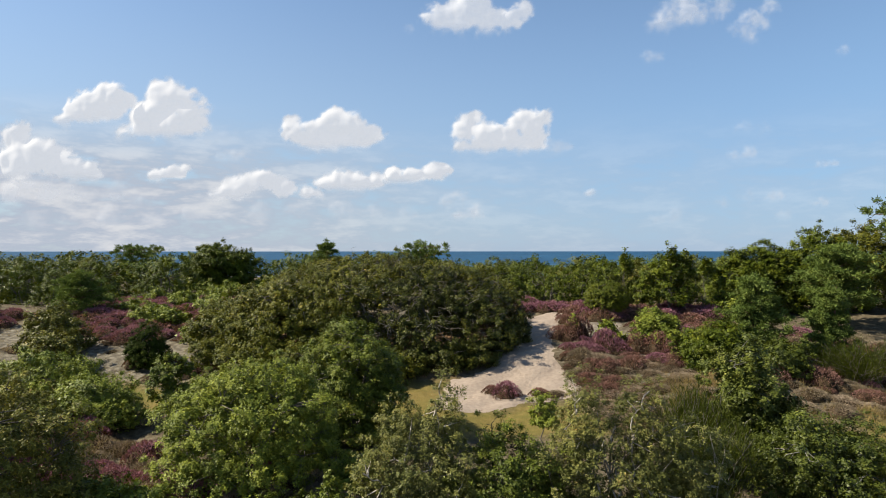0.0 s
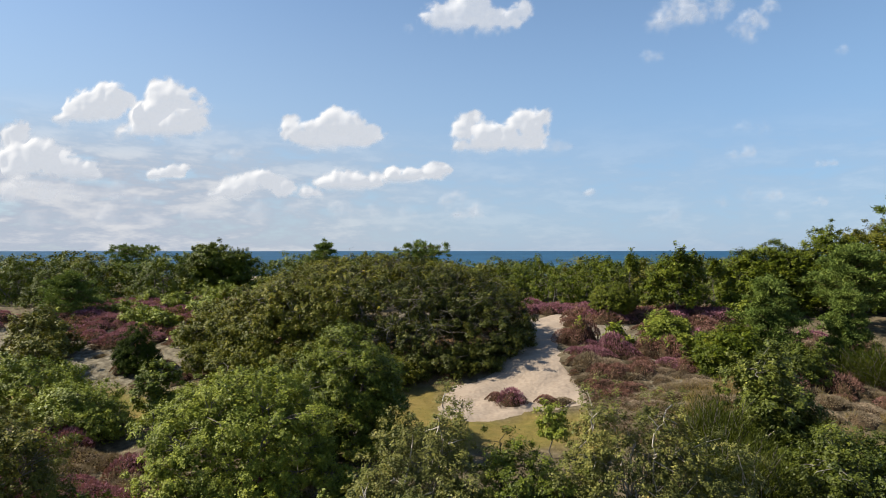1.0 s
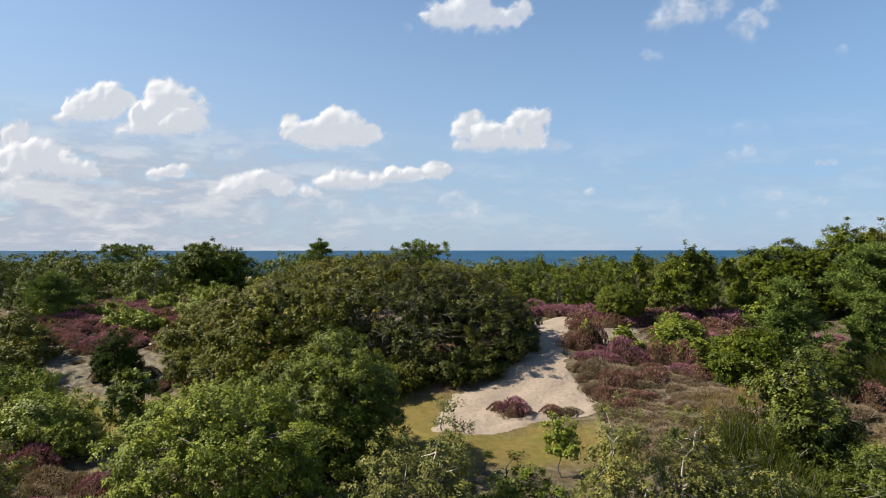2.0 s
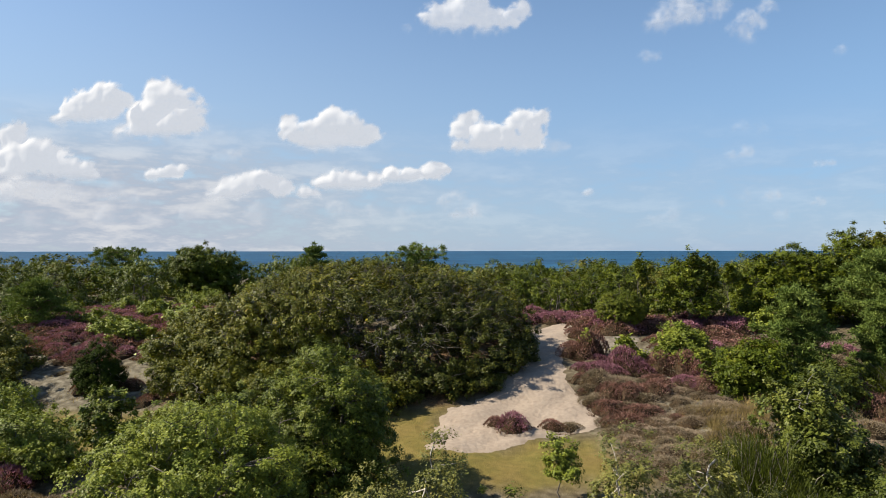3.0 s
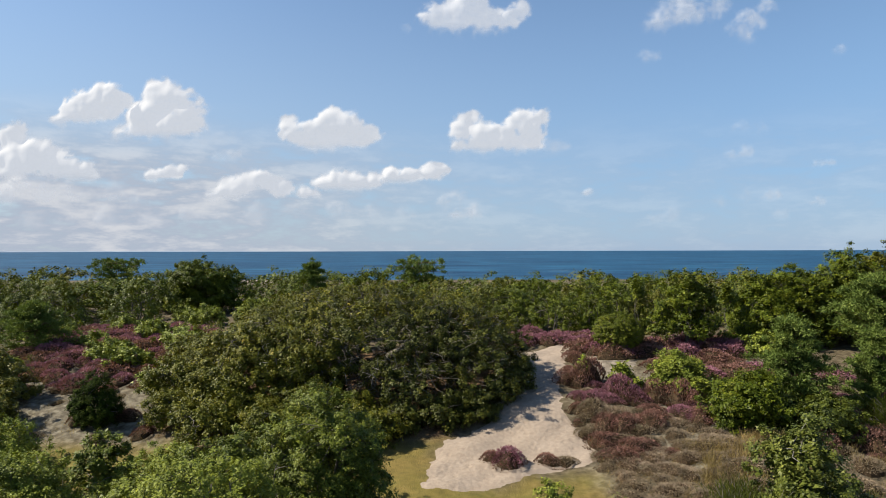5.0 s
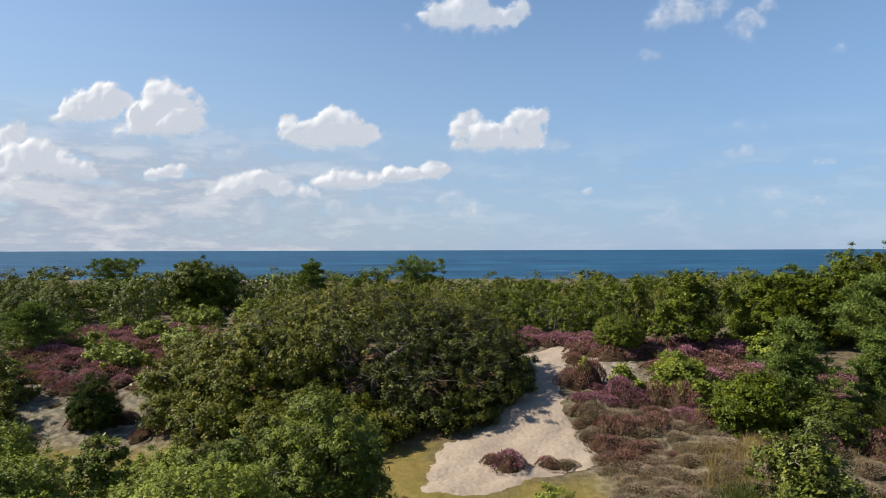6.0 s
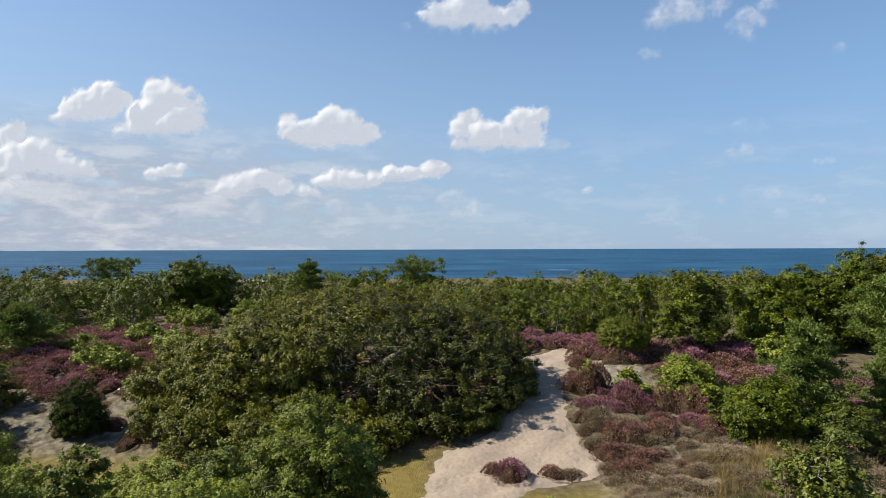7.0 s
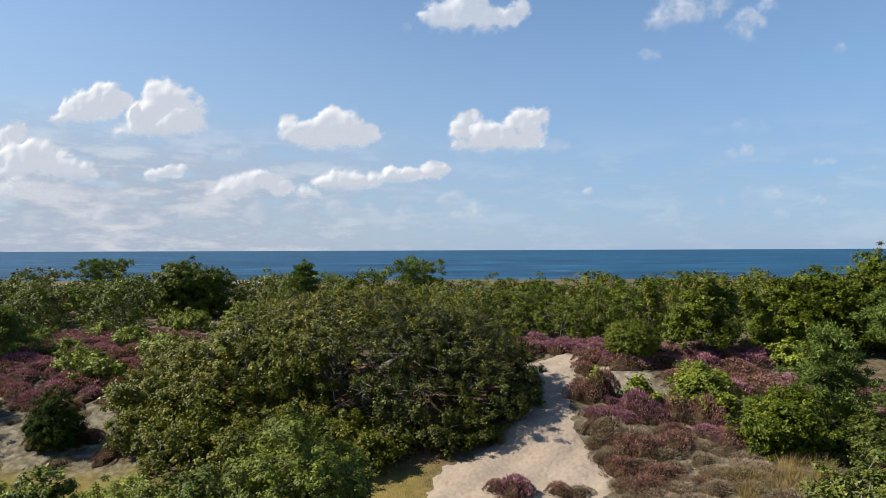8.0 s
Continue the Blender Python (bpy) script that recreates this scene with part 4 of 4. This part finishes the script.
    d = unit(ball(rng, n * per) + 0.7 * np.repeat(outs, per, 0))
    pos = np.repeat(tufts, per, 0) + rng.normal(0, 1, (n * per, 3)) * (0.03 + 0.018 * width) * np.array([1, 1, 0.6])
    size = length * rng.uniform(0.7, 1.2, n * per)
    part("crown", *blades(pos, d, ball(rng, n * per), size, size * 0.28, tri=True), NEEDLE, top)
    return tagged(top, label, "pine")


pine("pine", "young bluish-green pine among heather", 11.1, 23.2, 2.85, 2.7, 201, 9, 110, 0.12)
pine("pine", "young bluish-green pine with pointed top", 13.75, 23.2, 2.75, 1.9, 202, 9, 100, 0.12)
pine("pine", "small loose pine on the heath", -16.9, 30.0, 2.1, 3.2, 203, 6, 90, 0.13)
pine("pine", "broad light green pine at the thicket's edge", 16.8, 27.6, 3.4, 4.6, 204, 8, 90, 0.16, False, 0.28)
pine("pine", "tall pine above the thicket", 21.6, 29.0, 5.4, 4.0, 205, 10, 80, 0.18, True, 0.3)
pine("pine", "slender pine top rising from the thicket", -7.5, 40.5, 3.6, 2.9, 206, 8, 50, 0.18)
pine("pine", "flat-topped windswept pine at the thicket's far edge", -1.6, 48.0, 3.65, 3.8, 207, 5, 60, 0.18, True, 0.55)
pine("pine", "dark rounded pine at the thicket's far edge", -28.7, 58.0, 3.6, 4.0, 208, 7, 60, 0.22, True, 0.3)


def broom(label, x, y, w, h, n, seed):
    """Broom: a sheaf of thin green rods fanning up from the foot."""
    rng = np.random.default_rng(seed)
    top = new("broom")
    top.location = (x, y, ground_at(x, y))
    stems = [bent(rng, (rng.normal(0, w * 0.1), rng.normal(0, w * 0.1), -0.1), (rng.normal(0, w * 0.25), rng.normal(0, w * 0.22), h * rng.uniform(0.35, 0.88)), 0.015, 0.005, 5, 0.06) for _ in range(110)]
    part("trunk", *tubes(stems, 4), BARK, top, smooth=True)
    k = rng.integers(0, len(stems), n)
    s = rng.uniform(0.15, 1.0, n)[:, None] ** 0.6
    S = np.array([[q[0][:3], q[-1][:3]] for q in stems])
    pos = S[k, 0] + (S[k, 1] - S[k, 0]) * s + rng.normal(0, 0.11, (n, 3))
    way = unit(unit(S[k, 1] - S[k, 0]) * 0.9 + rng.normal(0, 0.4, (n, 3)) + np.array([0, 0, 0.3]))
    size = rng.uniform(0.07, 0.15, n)
    part("crown", *blades(pos, way, ball(rng, n), size, 0.012, tri=True), BROOM, top)
    return tagged(top, label, "broom bush", "broom bushes")


broom("bright green broom bush with upright twigs", 5.75, 15.0, 1.7, 2.2, 19000, 301)
broom("bright green broom bush with upright twigs", 5.4, 13.5, 2.0, 1.9, 19000, 302)
broom("broad bright green broom bush on dry grass", 13.6, 21.6, 3.0, 1.6, 16000, 303)
broom("low bright green broom bush", 6.9, 17.8, 1.5, 0.8, 4500, 304)
broom("low bright green broom bush", 8.9, 17.4, 1.6, 0.9, 4500, 305)

# The tall thicket at the side and the belt of scrub before the sea
for k, (x, y, w, h, n, leaf) in enumerate([(14.2, 31.0, 3.6, 2.95, 320, LEAF_BELT), (16.0, 31.6, 4.4, 3.55, 420, LEAF_BELT), (18.5, 32.0, 5.0, 4.15, 480, LEAF_BELT), (21.3, 33.0, 5.5, 4.6, 460, LEAF_SCRUB)]):
    shrub("thicket_tree", "tall dense broadleaf tree of the thicket", "tree", x, y, broken(31 + k, w, w * 0.75, h, 9), 131 + k, leaf, BARK, clumps=n, radius=0.28, per=91, length=0.078, low=-0.7, stem=0.09, share=0.2)
shrub("thicket_bush", "green leafy bush with upright shoots", "bush", 10.4, 29.8, [(0, 0, 1.2, 1.5, 1.1, 1.2), (0.1, 0, 2.6, 0.25, 0.2, 0.75), (0.6, 0.2, 2.4, 0.3, 0.2, 0.8), (-0.4, 0.2, 2.0, 0.6, 0.5, 0.7)], 134, LEAF_BELT, BARK, clumps=150, radius=0.24, per=98, length=0.075, low=-0.5)
for x, y, h in [(10.3, 29.4, 3.4), (11.2, 29.8, 3.1), (8.9, 31.5, 3.1), (12.3, 30.4, 2.9)]:
    shrub("oak_sapling", "thin upright oak shoots above the scrub", "tree", x, y, [(0, 0, h * 0.72, 0.16, 0.16, h * 0.28), (0.3, 0.1, h * 0.68, 0.12, 0.12, h * 0.24)], int(700 + x * 10), LEAF_OAK, BARK, clumps=16, radius=0.13, per=45, length=0.1, stem=0.02, stems=2)
shrub("thicket_tree", "dark green oak standing above the scrub belt", "tree", -16.6, 46.0, broken(35, 6.0, 4.4, 3.7, 8), 135, LEAF_BELT, BARK, clumps=640, radius=0.32, per=84, length=0.1, tri=True, low=-0.5, stem=0.1)
shrub("thicket_bush", "low yellow-green bush before the thicket", "bush", 13.3, 29.0, broken(36, 1.6, 1.2, 0.8, 5), 136, LEAF_BRIGHT, BARK, clumps=50, radius=0.25, per=90, length=0.1, low=-0.4)

BELT = [(LEAF_BELT, "dark green scrub bush of the belt before the sea"), (LEAF_SCRUB, "dull green scrub bush of the belt before the sea"), (LEAF_GREY, "grey-green scrub bush of the belt before the sea"), (LEAF_BELT, "bushy green scrub of the belt before the sea"), (LEAF_OLIVE, "olive-green scrub bush of the belt before the sea")]
models = []
for k, (leaf, label) in enumerate(BELT):
    models.append(shrub("belt_bush", label, "bush", -30 + 9 * k, 37.5, broken(40 + k, 4.0, 3.2, 2.7, 6), 140 + k, leaf, BARK, clumps=190, radius=0.26, per=49, length=0.086, jut=0.3, inner=False, low=-0.6, stem=0.06, share=0.12, group="scrub belt"))
far_models = [shrub("belt_bush", label, "bush", -30 + 9 * k, 47, broken(45 + k, 4.0, 3.2, 2.7, 6), 150 + k, leaf, BARK, clumps=105, radius=0.33, per=35, length=0.125, inner=False, low=-0.2, stem=0.06, share=0.05, jut=0.15, group="scrub belt") for k, (leaf, label) in enumerate(BELT)]
rng1 = np.random.default_rng(77)


def belt(x, y, s, h):
    if y < 44.5 and -19.0 < x * 46 / y < -10.5:
        return
    m = (models if y < 40 else far_models)[int(rng1.choice(len(models), p=[0.4, 0.16, 0.06, 0.34, 0.04]))]
    copy_thing(m, Matrix.LocRotScale((x, y, ground_at(x, y) - 0.4), Euler((0, 0, rng1.uniform(0, 6.28))), (s * 1.05, s * 1.05, (h + 0.4) / 2.7)))


for row, (y, x0, x1, gap, h) in enumerate([(34.6, -1.5, 13, 2.5, 2.5), (37.5, -27, 24, 2.5, 2.62), (41.5, -33, 30, 2.9, 2.8), (46.5, -38, 36, 3.3, 2.85), (53, -44, 42, 4.4, 3.0)]):
    x = x0
    while x < x1:
        tall = 1.0 - 0.12 * math.exp(-((x - 3) / 9) ** 2) * (row > 1)
        belt(x + rng1.uniform(-0.5, 0.5), y + rng1.uniform(-1.2, 1.2), rng1.uniform(0.8, 1.15) * gap / 2.8, h * tall * rng1.uniform(0.86, 1.08))
        x += gap * rng1.uniform(0.8, 1.2)
for x, y, s, h in [(-24, 36, 0.9, 2.6), (-21, 34.5, 0.7, 2.0), (-4.5, 33.5, 0.9, 2.7), (0.5, 32.8, 0.9, 2.4), (-8.0, 33.0, 0.7, 2.2), (24, 30, 1.2, 3.5), (22, 26, 1.0, 2.6), (-23, 30.5, 0.8, 2.2), (-20.5, 27.5, 0.7, 1.8)]:
    belt(x, y, s, h)
# the model bushes themselves take places in the belt
for m, (x, y) in zip(models + far_models, [(-26.5, 39.5), (-22.5, 40.5), (3.2, 36.5), (9.2, 35.8), (18.5, 38), (-20, 50), (-11, 50), (4, 49), (12, 50), (21, 49)]):
    m.location = (x, y, ground_at(x, y) - 0.1)


# ---- heather ----
def heather(label, flower, seed, w=1.0, h=0.4, n=2100, spike=0.05, thin=0.019):
    """A cushion of heather: short flower spikes over a dense heap of dark leafy stems."""
    rng = np.random.default_rng(seed)
    top = new("heather")
    turn = rng.uniform(0, 6.28, 3)
    humps = [(0, 0, 0.9)] + [(rng.uniform(-0.55, 0.55), rng.uniform(-0.55, 0.55), rng.uniform(0.6, 1.0)) for _ in range(6)]

    def surface(k):
        a, r = rng.uniform(0, 2 * math.pi, k), rng.random(k) ** 0.5
        return shape(np.cos(a) * r, np.sin(a) * r)

    def shape(x, y):
        a = np.arctan2(y, x)
        lobe = 1 + 0.2 * np.sin(2 * a + turn[0]) + 0.13 * np.sin(3 * a + turn[1]) + 0.08 * np.sin(5 * a + turn[2])
        z = np.zeros(len(x))
        for hx, hy, hz in humps:
            z = np.maximum(z, hz * np.sqrt(np.clip(1 - ((x - hx) ** 2 + (y - hy) ** 2) / 0.5, 0, 1)))
        return x * lobe, y * lobe, z * np.clip(1.04 - x * x - y * y, 0, 1) ** 0.3

    R, A = np.meshgrid(np.linspace(0.0, 1.0, 7) ** 0.7, np.linspace(0, 2 * math.pi, 15)[:-1])
    x, y, z = shape(np.cos(A).ravel() * R.ravel(), np.sin(A).ravel() * R.ravel())
    fade = np.clip(1.02 - R.ravel() ** 2, 0, 1) ** 0.4
    core = np.stack([x * w * 0.46, y * w * 0.46, z * h * 0.8 * fade - 0.12 * (1 - fade) - 0.03], 1) + rng.normal(0, 0.012, (len(x), 3))
    i = np.arange(len(x)).reshape(R.shape)
    quads = np.stack([i[:, :-1], i[:, 1:], np.roll(i, -1, 0)[:, 1:], np.roll(i, -1, 0)[:, :-1]], -1).reshape(-1, 4)
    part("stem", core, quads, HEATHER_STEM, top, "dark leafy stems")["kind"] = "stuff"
    x, y, z = surface(n)
    pos = np.stack([x * w / 2, y * w / 2, z * h * rng.uniform(0.8, 1.0, n) - 0.02], 1)
    way = unit(np.stack([x * 0.8, y * 0.8, np.full(n, 0.7)], 1) + rng.normal(0, 0.45, (n, 3)))
    size, face = spike * rng.uniform(0.7, 1.3, n), ball(rng, n)
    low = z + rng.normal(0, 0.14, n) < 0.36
    part("flower", *blades(pos[~low], way[~low], face[~low], size[~low], thin, tri=True), flower, top)["kind"] = "stuff"
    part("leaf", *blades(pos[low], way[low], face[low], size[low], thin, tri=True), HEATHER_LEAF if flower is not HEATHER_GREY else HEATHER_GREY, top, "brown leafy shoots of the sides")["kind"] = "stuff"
    return tagged(top, label, "heather", "heather clumps")


KINDS = {
    "purple": [heather("purple flowering heather clump", HEATHER_PURPLE, 400 + k) for k in range(3)],
    "brown": [heather("reddish-brown fading heather clump", HEATHER_BROWN, 410 + k) for k in range(3)],
    "grey": [heather("dry grey-brown heather clump", HEATHER_GREY, 420 + k, h=0.36, n=1900, spike=0.075, thin=0.014) for k in range(2)],
    "far purple": [heather("purple flowering heather clump", HEATHER_PURPLE, 430 + k, n=1100, spike=0.058, thin=0.026) for k in range(3)],
    "far brown": [heather("reddish-brown fading heather clump", HEATHER_BROWN, 440 + k, n=1100, spike=0.058, thin=0.026) for k in range(2)],
}
used_models = set()
CARPET = []                               # dead heather, matted into one carpet


def plant_heather(kind, x, y, s, hs=1.0):
    m = KINDS[kind][int(rng1.integers(len(KINDS[kind])))]
    at = Matrix.LocRotScale((x, y, ground_at(x, y) - 0.02), Euler((0, 0, rng1.uniform(0, 6.28))), (s, s * rng1.uniform(0.85, 1.15), s * hs))
    if m.name in used_models and kind == "grey":
        CARPET.append((m, at))
    elif m.name in used_models:
        copy_thing(m, at)
    else:
        used_models.add(m.name)
        m.matrix_basis = at


def sow(ring, gap, mix_of, smin, smax, hs=1.0, limit=400):
    """Heather over a ring of ground, no two clumps nearer than gap."""
    xs, ys = zip(*ring)
    done, tries = [], 0
    while tries < 6000 and len(done) < limit:
        tries += 1
        x, y = rng1.uniform(min(xs), max(xs)), rng1.uniform(min(ys), max(ys))
        if inside(x, y, ring) < 0 or any((x - a) ** 2 + (y - b) ** 2 < gap * gap for a, b in done):
            continue
        done.append((x, y))
        kind = mix_of[int(rng1.integers(len(mix_of)))]
        if y > 25.5 and kind != "grey":
            kind = "far " + kind
        plant_heather(kind, x, y, rng1.uniform(smin, smax), hs)


# single clumps beside and on the path
for kind, x, y, s, hs in [("purple", 2.15, 20.75, 1.15, 1.2), ("brown", 1.8, 20.8, 0.8, 1.0), ("brown", 3.3, 20.9, 1.05, 0.9), ("grey", 3.75, 20.9, 0.8, 0.8),
                      ("brown", 4.85, 25.6, 1.15, 1.45), ("brown", 5.4, 25.75, 1.1, 1.45), ("purple", 6.15, 24.5, 1.15, 1.4), ("purple", 6.6, 24.2, 0.9, 1.0), ("brown", 7.5, 24.4, 1.3, 1.4), ("brown", 8.1, 24.0, 1.1, 1.1),
                      ("brown", 5.0, 27.1, 0.7, 0.9), ("brown", 5.5, 28.1, 0.8, 0.9), ("brown", 5.4, 26.9, 0.8, 0.8), ("brown", 5.9, 29.2, 1.1, 1.0), ("brown", 4.6, 23.6, 0.9, 0.9), ("grey", 5.1, 23.4, 1.2, 1.1), ("purple", 5.2, 24.1, 1.1, 1.0), ("grey", 5.7, 23.0, 1.2, 1.1), ("brown", 6.9, 23.3, 1.3, 1.0), ("purple", 8.8, 22.9, 0.9, 1.3)]:
    plant_heather(kind, x, y, s, hs)
sow([(2.9, 30.4), (4.4, 31.2), (5.8, 31.4), (5.8, 29.3), (7.6, 28.3), (10.4, 28.2), (13.4, 29.4), (13.4, 31.2), (9, 31), (7, 32.5), (3.0, 33)], 0.62, ["purple", "purple", "brown"], 0.95, 1.4)
sow([(4.6, 22.0), (4.8, 23.0), (6.2, 23.4), (8, 22.6), (8.2, 21.4), (7, 20.6), (5.2, 20.8)], 0.52, ["brown", "grey", "grey", "grey", "grey"], 0.7, 1.05, 0.75)
sow([(4.6, 21.2), (8.6, 21), (8.8, 18.0), (5, 17.6)], 0.48, ["grey"], 0.7, 1.2, 0.6)
sow([(4.5, 22.2), (4.5, 24.3), (5.2, 25.3), (8.4, 25.6), (9.0, 22.6), (6, 22.2)], 0.62, ["brown", "purple", "grey", "grey"], 0.6, 0.95, 0.85)
sow([(7.9, 25.9), (8.2, 28.0), (12, 28.2), (12.2, 26.2), (9.6, 25.4)], 0.75, ["brown", "purple", "brown"], 0.8, 1.2, 0.8)
sow([(9.4, 18.4), (16, 18.8), (16, 21.2), (10.8, 20.8), (9.6, 20.6)], 0.75, ["grey", "brown", "grey"], 0.8, 1.2, 0.7)
sow([(10.8, 20.8), (16, 21.3), (18, 24.5), (15, 26.5), (12, 25.5), (9.8, 23.6), (10, 21.8)], 0.72, ["purple", "brown", "grey"], 0.8, 1.2, 0.85)
sow([(-13.8, 25.4), (-16.6, 28.5), (-17.8, 32.3), (-19.5, 36), (-12, 36), (-9.4, 31.5), (-10.4, 27.8), (-9.0, 25.2), (-10.8, 24.6)], 0.86, ["purple", "purple", "purple", "purple", "brown"], 0.9, 1.4, 0.85)
sow([(-16, 22.8), (-11.5, 21.8), (-8, 22.2), (-8, 24.4), (-12.5, 25.0), (-16, 26)], 1.15, ["grey", "brown", "grey"], 0.5, 0.9, 0.55)
sow([(-24, 25.5), (-18.5, 26.5), (-19, 29), (-24, 30)], 0.85, ["purple"], 1.1, 1.7)
sow([(-12, 15), (-10, 17.6), (-6.5, 16.2), (-6.0, 14.0), (-9.5, 14.2)], 0.7, ["grey", "grey", "purple"], 0.8, 1.2)
sow([(-7.6, 14.2), (-4.8, 12.6), (-3.8, 12.4), (-1.2, 13.4), (-2, 14.5), (-6, 16)], 0.65, ["purple", "grey", "grey"], 0.7, 1.1)

# the matted dead heather, all in one
mat_of = {"stem": HEATHER_STEM, "flower": HEATHER_GREY, "leaf": HEATHER_GREY}
carpet = tagged(new("dry_heather"), "matted carpet of dry grey-brown heather", "heather", kind="stuff")
for piece, mat in mat_of.items():
    vs, fs, n = [], [], 0
    for m, at in CARPET:
        me = next(o for o in m.children if o.name.startswith(piece)).data
        co, ix = np.empty(len(me.vertices) * 3, np.float32), np.empty(len(me.loops), np.int32)
        me.vertices.foreach_get("co", co)
        me.loops.foreach_get("vertex_index", ix)
        turn = np.array(at)
        vs.append(co.reshape(-1, 3) @ turn[:3, :3].T + turn[:3, 3])
        fs.append(ix.reshape(-1, 4 if piece == "stem" else 3) + n)
        n += len(me.vertices)
    part(piece, np.concatenate(vs), np.concatenate(fs), mat, carpet)["kind"] = "stuff"

# low bright bushes in the left heath
for k, (x, y, w, h) in enumerate([(-12.8, 28.4, 2.0, 0.8), (-11.0, 30.8, 2.2, 1.0), (-13.4, 33.2, 2.0, 0.9), (-13.0, 38.5, 2.4, 1.1), (-11.0, 41.5, 3.0, 1.3), (-15.0, 41.0, 2.2, 1.0), (-17.8, 33.5, 1.4, 0.8), (-9.4, 24.9, 1.0, 0.6), (-15.6, 26.6, 1.0, 0.6), (-19.2, 33.0, 1.6, 0.9), (-14.8, 30.8, 1.6, 0.7), (-11.4, 27.2, 1.6, 0.8), (-10.0, 29.4, 2.0, 0.9), (-15.8, 35.2, 1.8, 0.8)]):
    shrub("low_bush", "low bright green bush spreading among heather", "bush", x, y, broken(80 + k, w, w * 0.8, h, 4), 90 + k, LEAF_BRIGHT, BARK, tri=True, clumps=int(26 * w), radius=0.2, per=70, length=0.09, low=-0.3, stem=0.02, group="low bushes on the heath")


# ---- grass ----
def grass(name, label, rings, n, tall, width, mat, seed, tuft=0, lean=0.35):
    rng = np.random.default_rng(seed)
    pos = []
    for ring in rings:
        xs, ys = zip(*ring)
        k = n // len(rings)
        if tuft:
            c = np.stack([rng.uniform(min(xs), max(xs), tuft), rng.uniform(min(ys), max(ys), tuft)], 1)
            p = c[rng.integers(0, tuft, k)] + rng.normal(0, 0.09, (k, 2))
        else:
            p = np.stack([rng.uniform(min(xs), max(xs), k), rng.uniform(min(ys), max(ys), k)], 1)
        p = p[(inside(p[:, 0], p[:, 1], ring) + wobble(p[:, 0], p[:, 1], 0.2) > 0) & (inside(p[:, 0], p[:, 1], PATH_RING) + wobble(p[:, 0] + 3.0, p[:, 1], 0.12) < 0.03)]
        pos.append(p)
    p = np.concatenate(pos)
    q = np.stack([p[:, 0], p[:, 1], ground_z(p[:, 0], p[:, 1]) - 0.01], 1)
    way = unit(rng.normal(0, lean, (len(q), 3)) + np.array([0.1, 0, 1]))
    v, f = blades(q, way, ball(rng, len(q)), tall * rng.uniform(0.5, 1.2, len(q)), width, tri=True)
    return tagged(mesh_object(name, v, f, mat), label, "grass", kind="stuff")


grass("short_grass", "short yellow-green mossy grass", MOSS_RINGS, 40000, 0.035, 0.009, GRASS_GREEN, 501, lean=0.7)
grass("dry_grass", "tufts of tall dry tan grass", [[(6.6, 18.4), (9.6, 18.4), (9.8, 21.2), (7.2, 21.2)], [(9.0, 15), (18, 15), (18, 21), (10, 20.6)]], 15000, 0.36, 0.009, GRASS_DRY, 502, 90, lean=0.55)
grass("dry_grass", "thin dry grass between heather", [LICHEN_RINGS[0], LICHEN_RINGS[1], [(-18, 33), (-8, 33), (-8, 37), (-18, 37)], [(4.4, 17.5), (8, 17.5), (8, 21), (4.6, 20.6)]], 26000, 0.17, 0.008, GRASS_DRY, 503, 600, lean=0.8)
